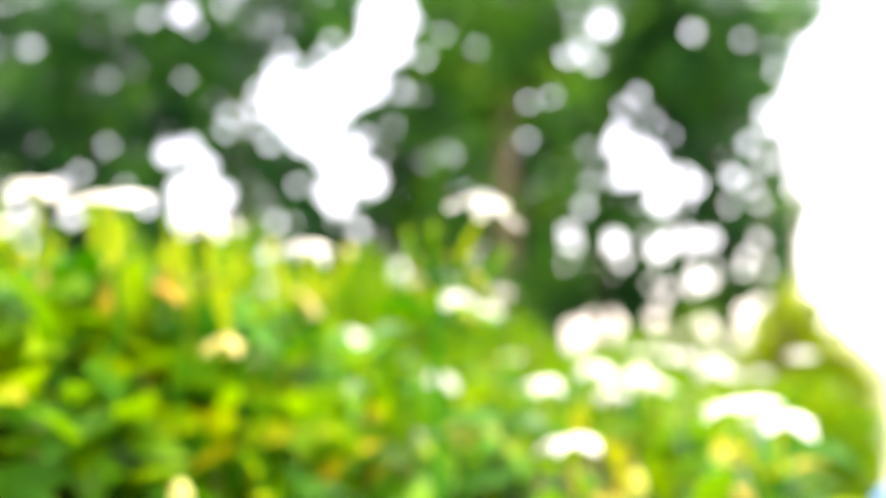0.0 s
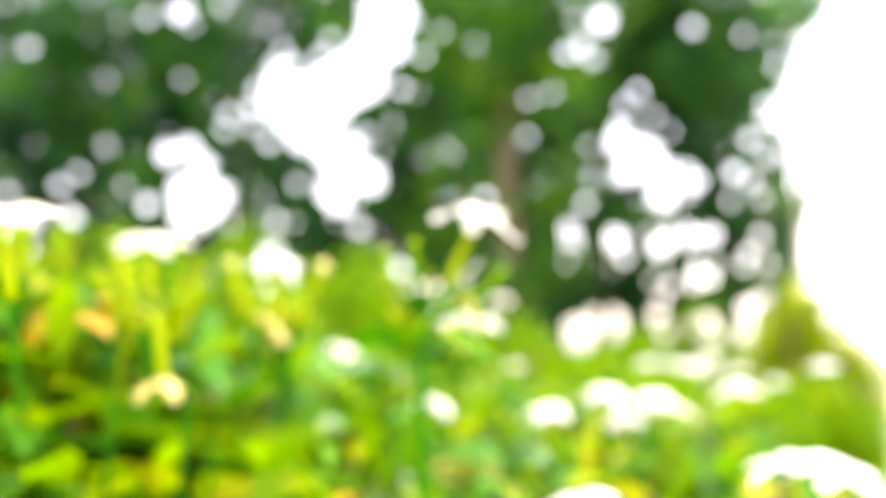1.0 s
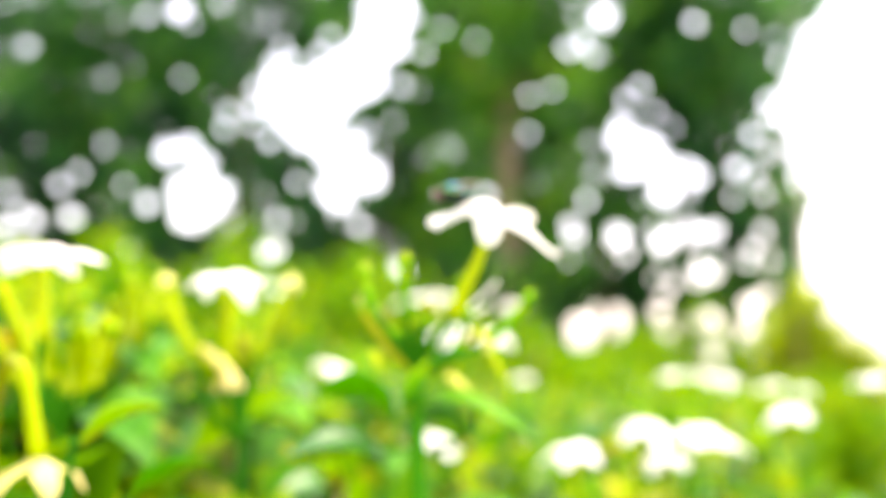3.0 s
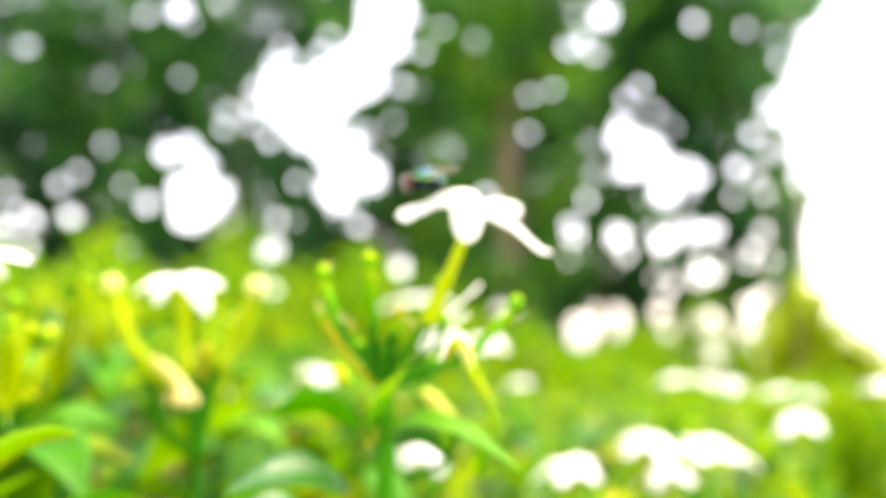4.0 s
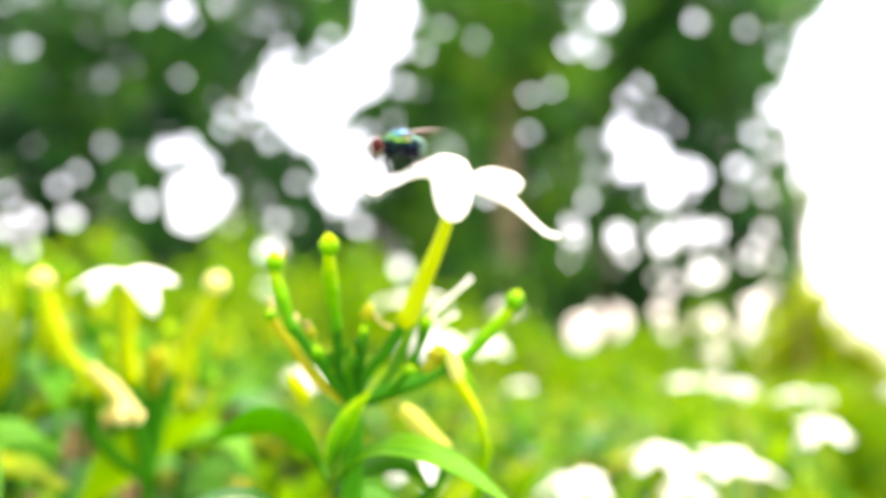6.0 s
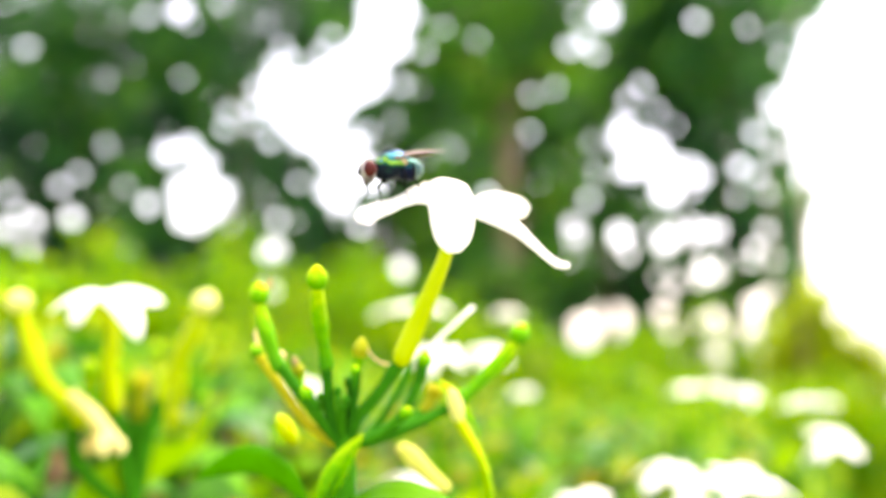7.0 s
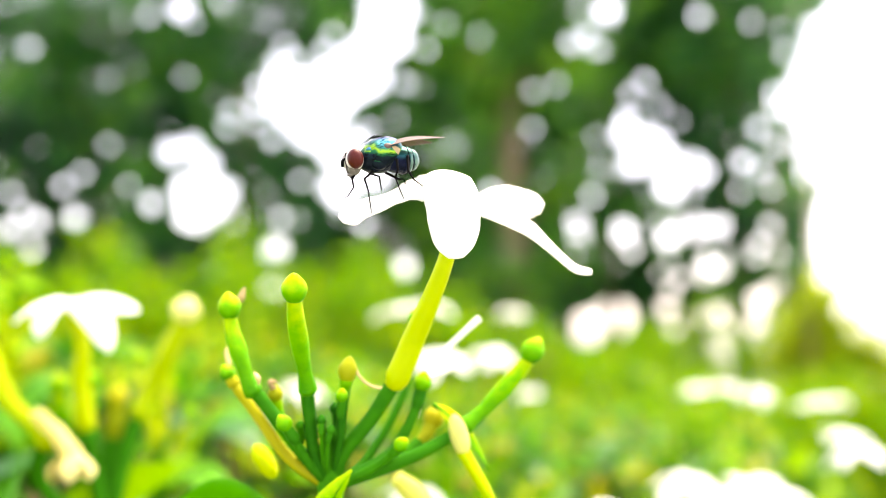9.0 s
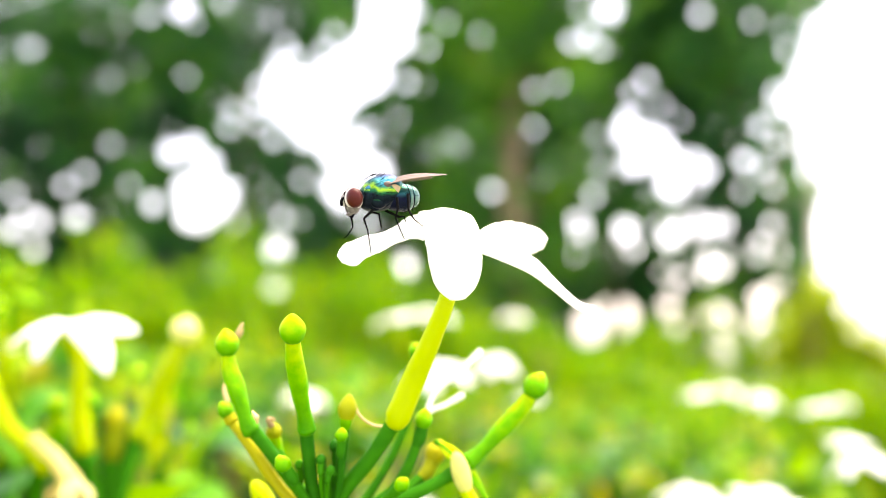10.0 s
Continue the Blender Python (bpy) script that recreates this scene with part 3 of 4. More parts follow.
# ---- flowers ----
def open_flower(label, droop=0.0, seed=0):
    """Five white oblong petals on a yellow-green tube; the throat is the origin."""
    rng = random.Random(seed)
    f = thing("jasmine_flower", pose(0, 0, 0), label, "flower", "white flowers of the hedge")
    for k in range(5):
        a = 2 * math.pi * (k + 0.1 * rng.random()) / 5
        c, s = math.cos(a), math.sin(a)
        dz = droop + rng.uniform(-1.5, 1.0)
        mid = [(0.6 * c, 0.6 * s, 0), (4.5 * c, 4.5 * s, 1.4), (9 * c, 9 * s, 0.8 + 0.4 * dz), (14 * c, 14 * s, -1.5 + dz)]
        part("petal", blade(scaled(mid), [h * 4.0 * MM for h in PETAL_HALF], [(-s, c, 0.25)], 0.4 * MM, n=4, w=4, cup=-0.15, seed=k + seed, wave=0.06), PETAL, f)
    part("tube", sweep(scaled([(0, 0, 0), (0.4, 0, -8), (0.2, 0.3, -20)]), [0.9 * MM, 1.0 * MM, 1.4 * MM], seg=8, n=4), TUBE, f)
    part("pedicel", sweep(scaled([(0.2, 0.3, -19), (-1, 0.6, -30), (-1.5, 1, -48)]), [1.2 * MM, 0.8 * MM, 0.8 * MM], seg=8, n=3), STALK, f)
    return f


def build_hedge_flowers():
    kinds = [open_flower("white five-petalled flower standing above the hedge leaves", -1.0, 1), open_flower("white flower with drooping petals above the hedge leaves", -4.0, 2), open_flower("flat open white flower above the hedge leaves", 1.0, 3)]
    rows = [
        ((-0.1051, 0.0983, 1.0541), 0), ((-0.1137, 0.0303, 1.0497), 2), ((-0.1759, 0.0984, 1.0687), 1),
        ((0.0489, 0.2358, 0.9884), 0), ((0.2477, 0.6107, 1.0080), 1), ((0.0927, 0.2507, 0.9841), 1), ((0.1272, 0.2704, 0.9883), 0), ((0.2324, 0.4112, 0.9914), 2),
        ((0.0863, 0.0582, 0.9907), 2), ((0.1107, 0.0792, 0.9850), 0), ((0.0364, 0.0907, 0.9740), 0), ((0.0824, 0.2387, 0.9987), 1), ((0.1084, 0.2495, 0.9939), 2), ((0.2011, 0.5603, 1.0075), 2), ((0.2420, 0.5403, 1.0069), 1), ((0.1794, 0.3093, 0.9988), 1), ((0.2665, 0.5106, 1.0021), 0),
        ((-0.0239, 0.3516, 1.0604), 2), ((-0.0044, 0.3915, 1.0641), 0), ((0.0563, 0.5522, 1.0691), 1), ((-0.0028, 0.2535, 1.0395), 1), ((0.0245, 0.3546, 1.0382), 0), ((0.0736, 0.6117, 1.0007), 2),
        ((-0.0802, 0.4077, 1.0175), 0), ((-0.0088, 0.2600, 0.9902), 1), ((0.3262, 0.4715, 1.0089), 2), ((-0.2093, 0.3332, 1.0201), 0)]
    rng = random.Random(9)
    for i, (p, k) in enumerate(rows):
        m = pose(*p, rng.uniform(-14, 14), rng.uniform(-14, 14), rng.uniform(0, 72))
        copy_thing(kinds[k], m)
    for k, p in zip(kinds, ((-0.30, 0.5, 1.045), (0.42, 0.75, 0.985), (-0.5, 0.8, 1.04))):
        k.matrix_world = pose(*p)


build_hedge_flowers()


def bud_on(parent, line, r_tube, r_joint, bud_r, stalk, label="", tube_mat=None, bud_mat=None, stalk_r=None, bud_len=1.25):
    """line: bud centre, then down the tube to its joint; stalk: on from the joint to the base."""
    line = [Vector(p) for p in line]
    b = part("flower_bud", ellipsoid(line[0], orient(line[0] - line[1]), (bud_r * bud_len, bud_r, bud_r), u=24, v=18, shape=lambda s: 1.0 - 0.42 * max(0.0, s) ** 1.5 + 0.04 * min(0.0, s)), bud_mat or BUD, parent, label)
    rad = [r_tube * k for k in (0.98, 0.88, 0.98, 1.14, 1.18, 0.98, 0.88, 1.10)] + [r_joint] if len(line) > 2 else [r_tube, r_joint]
    if stalk:
        away = (Vector(stalk[0]) - line[-1]).normalized()
        tube = sweep([*line, line[-1] + away * r_joint * 1.3], [*rad, r_joint * 0.72], n=6, bumpy=0.09)
    else:
        tube = sweep(line, rad, n=6, bumpy=0.09)
    part("bud_tube", tube, tube_mat or BUD, b)
    if stalk:
        sr = stalk_r or r_tube * 0.85
        part("pedicel", sweep([line[-1], *stalk], [r_joint * 0.7] + [sr] * len(stalk), n=6), STALK, b)
    return b


def orient(axis):
    d = Vector(axis).normalized()
    a = d.cross(Vector((0.1, 1, 0.05))).normalized()
    return d, a, d.cross(a)


def leaf_on(parent, mid, half, across, mat, label="", cup=0.25, seed=1.0):
    lf = part("leaf", blade(mid, [h * half for h in LEAF_HALF], across, 0.35 * MM, n=5, w=6, cup=cup, seed=seed, wave=0.05), mat, parent, label)
    lift = [Vector(p) + Vector((0, 0, -0.0001)) for p in mid]
    part("midrib", sweep(lift, [0.35 * MM, 0.28 * MM, 0.1 * MM], seg=6, n=4), STALK, lf)
    return lf


BASE = (-0.0134, 0.0866, 1.0281)


def main_shoot():
    s = thing("flowering_shoot", pose(0, 0, 0), "green shoot with pale buds, leaves and one open white flower", "plant shoot")
    base = Vector(BASE)
    part("stem", sweep([base + Vector((0.004, 0.004, -0.12)), base + Vector((0.001, 0.001, -0.04)), base, base + Vector((0.0005, 0, 0.006))], [2.2 * MM, 1.9 * MM, 1.6 * MM, 1.3 * MM], bumpy=0.1), STALK, s)
    # the open flower
    o = Vector((0.0019, 0.0752, 1.0612))
    fl = part("flower_tube", sweep([o, (0.0006, 0.0750, 1.0550), (-0.0011, 0.0771, 1.0505), (-0.0032, 0.0802, 1.0459), (-0.0051, 0.0818, 1.0415), (-0.0059, 0.0823, 1.0404)], [0.95 * MM, 0.9 * MM, 1.08 * MM, 1.36 * MM, 1.5 * MM, 0.95 * MM], seg=16, bumpy=0.04), TUBE, s, "yellow-green flower tube")
    petals = [
        ([(0.0008, 0.0752, 1.0626), (-0.0012, 0.0745, 1.0626), (-0.0034, 0.0739, 1.0621), (-0.0055, 0.0734, 1.0611), (-0.0076, 0.0730, 1.0603), (-0.0094, 0.0727, 1.0594), (-0.0109, 0.0725, 1.0585)], [2.4, 2.9, 3.2, 3.3, 3.25, 2.7, 2.75, 2.4, 2.0, 1.8, 1.7, 1.75, 1.9, 2.05, 2.2, 2.3, 2.35, 2.35, 2.2, 1.8, 0.8], [(0, 0.84, 0.55), (0.05, 0.83, 0.56)], 0.22, -0.1),
        ([(0.0009, 0.0757, 1.0608), (0.0002, 0.0726, 1.0638), (0.0010, 0.0704, 1.0611), (0.0013, 0.0699, 1.0578), (0.0015, 0.0709, 1.0541)], [1.3, 1.5, 1.7, 2.0, 2.3, 2.5, 2.66, 2.74, 2.8, 2.86, 2.9, 2.92, 2.88, 2.83, 2.78, 2.72, 2.64, 2.5, 2.25, 1.8, 0.8], [(1, 0, 0.05), (1, 0.05, 0.05)], 0.03, -0.34),
        ([(0.0030, 0.0768, 1.0607), (0.0054, 0.0777, 1.0615), (0.0078, 0.0787, 1.0617), (0.0102, 0.0797, 1.0615), (0.0119, 0.0803, 1.0613)], [0.8, 1.3, 1.7, 1.95, 2.1, 2.2, 2.2, 2.15, 2.05, 1.85, 1.55, 1.2, 0.75], [(0.1, -0.5, 0.85), (0.1, -0.5, 0.85)], 0.10, -0.15),
        ([(0.0034, 0.0757, 1.0610), (0.0057, 0.0759, 1.0602), (0.0080, 0.0764, 1.0593), (0.0101, 0.0769, 1.0582), (0.0120, 0.0774, 1.0566), (0.0139, 0.0779, 1.0549), (0.0155, 0.0783, 1.0538), (0.0172, 0.0786, 1.0535)], [1.2, 1.35, 1.35, 1.3, 1.25, 1.2, 1.1, 1.0, 0.88, 0.76, 0.68, 0.62, 0.58, 0.55, 0.4], [(0.35, 0.6, 0.72), (0.3, 0.6, 0.74)], 0.10, -0.1),
        ([(0.0016, 0.0767, 1.0608), (0.0018, 0.0801, 1.0623), (0.0022, 0.0841, 1.0626), (0.0025, 0.0872, 1.0617)], [1.0, 1.5, 1.9, 2.1, 2.2, 2.2, 1.9, 1.4, 0.3], [(1, 0, 0)], 0.03, -0.1)]
    for i, (mid, half, across, ragged, cup) in enumerate(petals):
        part("petal", blade(scaled(mid, 1.0), [h * MM for h in half], [TILT.to_3x3() @ Vector(a) for a in across], 0.45 * MM, n=9, w=14, cup=cup, ragged=ragged, seed=i * 1.7, wave=0.05), PETAL, fl, "white petal")
    part("pedicel", sweep([(-0.0049, 0.0818, 1.0419), (-0.0082, 0.0839, 1.0367), (-0.0117, 0.0855, 1.0323), BASE], [0.95 * MM, 0.88 * MM, 0.9 * MM, 1.0 * MM], n=6), STALK, fl)
    # tall buds
    bud_on(s, [(-0.0159, 0.0740, 1.0512), (-0.0160, 0.0753, 1.0487), (-0.0159, 0.0784, 1.0446), (-0.0156, 0.0809, 1.0408)], 0.9 * MM, 1.12 * MM, 1.42 * MM, [(-0.0155, 0.0824, 1.0373), (-0.0151, 0.0846, 1.0321), BASE], "plump yellow-green bud")
    bud_on(s, [(-0.0253, 0.0822, 1.0497), (-0.0250, 0.0826, 1.0469), (-0.0238, 0.0825, 1.0437), (-0.0228, 0.0829, 1.0405)], 0.9 * MM, 1.15 * MM, 1.38 * MM, [(-0.0205, 0.0839, 1.0374), (-0.0171, 0.0850, 1.0327), BASE], "plump yellow-green bud")
    bud_on(s, [(0.0115, 0.0875, 1.0445), (0.0101, 0.0878, 1.0422), (0.0070, 0.0880, 1.0388), (0.0040, 0.0881, 1.0359)], 0.95 * MM, 1.2 * MM, 1.5 * MM, [(0.0004, 0.0879, 1.0334), (-0.0057, 0.0873, 1.0306), BASE], "plump yellow-green bud")
    b = bud_on(s, [(-0.0111, 0.0827, 1.0422), (-0.0113, 0.0829, 1.0407)], 0.75 * MM, 0.8 * MM, 1.15 * MM, [(-0.0118, 0.0839, 1.0371), (-0.0126, 0.0856, 1.0316), BASE], "old bud with withered brown tip", bud_mat=STALK_YELLOW, bud_len=1.45)
    part("withered_style", sweep([(-0.0107, 0.0826, 1.0433), (-0.0097, 0.0828, 1.0414), (-0.0083, 0.0832, 1.0403), (-0.0065, 0.0835, 1.0399)], [0.35 * MM, 0.16 * MM, 0.16 * MM, 0.22 * MM], seg=7, bumpy=0.3), WITHER, b)
    small = [
        (((-0.0116, 0.0816, 1.0393), (-0.0118, 0.0824, 1.0373)), 0.75, ((-0.0121, 0.0838, 1.0339), BASE)),
        (((-0.0129, 0.0848, 1.0376), (-0.0127, 0.0851, 1.0359)), 0.65, ((-0.0131, 0.0861, 1.0321), BASE)),
        (((-0.0181, 0.0810, 1.0362), (-0.0172, 0.0817, 1.0346)), 0.95, ((-0.0157, 0.0842, 1.0313), BASE)),
        (((-0.0139, 0.0814, 1.0366), (-0.0139, 0.0816, 1.0352)), 0.5, ((-0.0140, 0.0841, 1.0319), BASE)),
        (((-0.0128, 0.0816, 1.0354), (-0.0131, 0.0818, 1.0343)), 0.5, ((-0.0136, 0.0842, 1.0313), BASE)),
        (((-0.0023, 0.0849, 1.0407), (-0.0028, 0.0852, 1.0385)), 1.1, ((-0.0045, 0.0858, 1.0345), (-0.0070, 0.0864, 1.0314), BASE)),
        (((-0.0047, 0.0828, 1.0336), (-0.0055, 0.0835, 1.0327)), 0.9, ((-0.0083, 0.0853, 1.0304), BASE)),
        (((-0.0036, 0.0909, 1.0488), (-0.0037, 0.0912, 1.0466)), 0.85, ((-0.0049, 0.0902, 1.0389), (-0.0093, 0.0882, 1.0310), BASE)),
        (((-0.0142, 0.0833, 1.0363), (-0.0142, 0.0846, 1.0348)), 0.60, ((-0.0143, 0.0870, 1.0316), BASE)),
        (((-0.0127, 0.0835, 1.0349), (-0.0127, 0.0847, 1.0333)), 0.60, ((-0.0127, 0.0872, 1.0301), BASE)),
        (((-0.0167, 0.0834, 1.0357), (-0.0167, 0.0847, 1.0341)), 0.55, ((-0.0169, 0.0871, 1.0309), BASE))]
    for line, r, stalk in small:
        bud_on(s, list(line), r * 0.7 * MM, r * 0.75 * MM, r * MM, list(stalk), tube_mat=STALK, bud_mat=BUD if r > 0.7 else STALK, stalk_r=r * 0.62 * MM)
    w = bud_on(s, [(-0.0204, 0.0861, 1.0392), (-0.0201, 0.0864, 1.0373)], 0.75 * MM, 0.7 * MM, 0.95 * MM, [(-0.0178, 0.0859, 1.0335), BASE], "browning bud", bud_mat=STALK_YELLOW)
    part("withered_style", sweep([(-0.0204, 0.0851, 1.0398), (-0.0208, 0.0849, 1.0407), (-0.0200, 0.0850, 1.0406)], [0.4 * MM, 0.3 * MM, 0.15 * MM], seg=6, bumpy=0.4), WITHER, w)
    y = bud_on(s, [(-0.0263, 0.0858, 1.0417), (-0.0254, 0.0860, 1.0402)], 0.7 * MM, 0.8 * MM, 0.95 * MM, [], "yellow old bud", bud_mat=BUD, tube_mat=STALK_YELLOW)
    part("pedicel", sweep([(-0.0254, 0.0860, 1.0402), (-0.0227, 0.0863, 1.0367), (-0.0186, 0.0867, 1.0314), BASE], [0.6 * MM, 0.65 * MM, 0.7 * MM, 0.8 * MM]), STALK_YELLOW, y)
    part("withered_style", sweep([(-0.0262, 0.0862, 1.0426), (-0.0266, 0.0860, 1.0441), (-0.0265, 0.0859, 1.0448)], [0.35 * MM, 0.25 * MM, 0.15 * MM], seg=6), WITHER, y)
    part("withered_tip", sweep([(-0.0253, 0.0857, 1.0502), (-0.0249, 0.0856, 1.0510), (-0.0245, 0.0855, 1.0521)], [0.3 * MM, 0.45 * MM, 0.15 * MM], seg=7, bumpy=0.3), WITHER, s)
    bud_on(s, [(-0.0009, 0.0906, 1.0360), (-0.0020, 0.0899, 1.0337)], 1.0 * MM, 0.9 * MM, 1.35 * MM, [(-0.0058, 0.0883, 1.0307), BASE], "yellowing bud", bud_mat=STALK_YELLOW, tube_mat=STALK_YELLOW)
    ps = part("pale_bud", ellipsoid((0.0022, 0.0868, 1.0341), orient(Vector((0.0015, 0.0865, 1.0367)) - Vector((0.0030, 0.0872, 1.0313))), (2.7 * MM, 1.15 * MM, 1.15 * MM)), BUD_PALE, s, "pale cream closed bud")
    part("pedicel", sweep([(0.0026, 0.0871, 1.0323), (0.0063, 0.0879, 1.0255), (0.0072, 0.0908, 1.0189), (0.0048, 0.0939, 1.0110)], [0.85 * MM, 0.7 * MM, 0.65 * MM, 0.7 * MM]), BUD, ps)
    db = part("pale_bud", sweep([(-0.0063, 0.0999, 1.0266), (-0.0043, 0.1007, 1.0247), (-0.0017, 0.1015, 1.0221), (0.0012, 0.1029, 1.0195)], [1.0 * MM, 1.6 * MM, 1.3 * MM, 1.0 * MM]), BUD_PALE, s, "cream bud on a yellow tube")
    part("pedicel", sweep([(0.0012, 0.1029, 1.0195), (-0.0010, 0.1038, 1.0127), (-0.0097, 0.0983, 1.0084)], [0.9 * MM, 0.7 * MM, 0.8 * MM]), STALK, db)
    for line in (((0.0051, 0.0935, 1.0487), (0.0023, 0.0938, 1.0461), (-0.0014, 0.0943, 1.0424), (-0.0032, 0.0915, 1.0366)), ((0.0028, 0.0958, 1.0428), (0.0005, 0.0959, 1.0415), (-0.0022, 0.0956, 1.0401), (-0.0035, 0.0916, 1.0359))):
        part("white_style", sweep(line, [0.4 * MM, 0.3 * MM, 0.3 * MM, 0.4 * MM], seg=8), PETAL, s, "thin white tube of a fallen flower")
    part("withered_tip", sweep([(-0.0220, 0.0820, 1.0419), (-0.0215, 0.0818, 1.0413), (-0.0214, 0.0821, 1.0405)], [0.15 * MM, 0.32 * MM, 0.12 * MM], seg=6, bumpy=0.3), WITHER, s)
    part("flower_bud", ellipsoid((-0.0227, 0.0914, 1.0302), orient(Vector((-0.0237, 0.0912, 1.0318)) - Vector((-0.0211, 0.0917, 1.0278))), (2.6 * MM, 1.2 * MM, 1.2 * MM)), TUBE, s, "slender yellow bud")
    part("flower_bud", ellipsoid((-0.0158, 0.0881, 1.0323), orient((0.05, 0, 1)), (1.7 * MM, 0.7 * MM, 0.7 * MM)), STALK_YELLOW, s, "small orange-tinged bud")
    leaf_on(s, [(-0.0011, 0.0878, 1.0379), (0.0008, 0.0880, 1.0364), (0.0032, 0.0883, 1.0340), (0.0061, 0.0889, 1.0295)], 0.9 * MM, [(0.7, 0.5, 0.5)], BUD, "narrow pale green bract")
    # leaves
    leaf_on(s, [(-0.0160, 0.0870, 1.0174), (-0.0111, 0.0835, 1.0211), (-0.0053, 0.0803, 1.0225), (0.0027, 0.0775, 1.0203), (0.0114, 0.0743, 1.0146)], 3.5 * MM, [(0.15, 0.85, 0.3), (0.3, 0.85, 0.3)], LEAF_FRESH, "arched glossy green leaf")
    leaf_on(s, [(-0.0172, 0.0880, 1.0165), (-0.0212, 0.0923, 1.0208), (-0.0297, 0.0990, 1.0232), (-0.0405, 0.1044, 1.0205)], 6.0 * MM, [(0.1, 0.7, -0.5), (0.1, 0.7, -0.5)], LEAF_FRESH, "green leaf")
    leaf_on(s, [(-0.0166, 0.0847, 1.0192), (-0.0149, 0.0832, 1.0233), (-0.0128, 0.0827, 1.0274), (-0.0105, 0.0832, 1.0307)], 2.0 * MM, [(0.8, 0.3, 0.5)], BUD, "small upright young leaf")
    leaf_on(s, [(-0.0195, 0.0857, 1.0092), (-0.0250, 0.0791, 1.0128), (-0.0315, 0.0749, 1.0136), (-0.0390, 0.0712, 1.0115)], 6.0 * MM, [(0, 0.9, 0.25)], LEAF_DEEP, "deep green leaf")
    leaf_on(s, [(-0.0165, 0.0895, 1.0136), (-0.0126, 0.0952, 1.0167), (-0.0061, 0.1013, 1.0158), (0.0012, 0.1062, 1.0094)], 5.0 * MM, [(0.2, 0.8, -0.4)], LEAF_DEEP, "deep green leaf")
    return s


main_shoot()


def left_shoot():
    s = thing("flowering_shoot", pose(0, 0, 0), "yellow-green shoot with a white flower and club-shaped buds", "plant shoot")
    foot = Vector((-0.0700, 0.1524, 1.0036))
    part("stem", sweep([foot + Vector((0, 0, -0.1)), foot, foot + Vector((0, 0, 0.01))], [1.5 * MM, 1.3 * MM, 1.1 * MM]), STALK, s)
    o = Vector((-0.0733, 0.1379, 1.0520))
    tube = part("flower_tube", sweep([o, (-0.0715, 0.1389, 1.0448), (-0.0722, 0.1409, 1.0370), (-0.0716, 0.1431, 1.0279)], [1.5 * MM, 1.5 * MM, 1.7 * MM, 2.0 * MM]), TUBE, s)
    part("pedicel", sweep([(-0.0716, 0.1431, 1.0279), (-0.0714, 0.1474, 1.0183), foot], [2.0 * MM, 1.4 * MM, 1.4 * MM]), STALK, tube)
    petals = [([(0, 0, 0), (-4, -1, 1.6), (-9, -2, 0.2), (-13, -3, -3.4)], [(0, 0.9, 0.4)]), ([(0, 0, 0), (-1.8, -4, 1.6), (-3.0, -8, -2.0), (-3.4, -9, -6.5)], [(0.95, -0.2, 0.1)]),
              ([(0, 0, 0), (4, 3, 1.0), (8, 6, 0.6), (12.5, 9, -1.2)], [(-0.3, 0.6, 0.6)]), ([(0, 0, 0), (4.5, -3, 0.6), (9, -5, -3.0), (12.0, -6, -10.0)], [(0.7, 0.7, 0.5)]), ([(0, 0, 0), (-1, 5, 1.8), (-2, 10, 1), (-3, 14, -2)], [(1, 0, 0)])]
    for i, (mid, across) in enumerate(petals):
        part("petal", blade([o + TILT.to_3x3() @ (Vector(p) * 0.8 * MM) for p in mid], [h * 2.7 * MM for h in PETAL_HALF], [TILT.to_3x3() @ Vector(a) for a in across], 0.5 * MM, cup=-0.12, seed=i * 2.1, wave=0.05), PETAL, tube, "white petal")
    bud_on(s, [(-0.0556, 0.1510, 1.0524), (-0.0580, 0.1518, 1.0465), (-0.0614, 0.1527, 1.0395), (-0.0647, 0.1527, 1.0318)], 2.0 * MM, 2.2 * MM, 3.0 * MM, [(-0.0680, 0.1523, 1.0196), foot], "club-shaped pale bud", bud_len=1.0, bud_mat=BUD_PALE, tube_mat=TUBE)
    bud_on(s, [(-0.0696, 0.1514, 1.0337), (-0.0702, 0.1522, 1.0277)], 2.0 * MM, 2.2 * MM, 2.3 * MM, [(-0.0710, 0.1524, 1.0184), foot], "orange-tinged old bud", bud_mat=STALK_YELLOW, tube_mat=STALK_YELLOW)
    for line in ([(-0.0789, 0.1450, 1.0366), (-0.0783, 0.1459, 1.0298)], [(-0.0738, 0.1479, 1.0373), (-0.0747, 0.1490, 1.0293)]):
        bud_on(s, line, 1.5 * MM, 1.6 * MM, 2.0 * MM, [(-0.0729, 0.1505, 1.0176), foot])
    b = bud_on(s, [(-0.0876, 0.1310, 1.0510), (-0.0854, 0.1320, 1.0430), (-0.0818, 0.1331, 1.0347), (-0.0747, 0.1340, 1.0279)], 1.7 * MM, 1.9 * MM, 2.6 * MM, [(-0.0795, 0.1425, 1.0172), foot], "club-shaped pale bud", bud_len=1.0, bud_mat=BUD_PALE, tube_mat=TUBE)
    end = Vector((-0.0680, 0.1314, 1.0247))
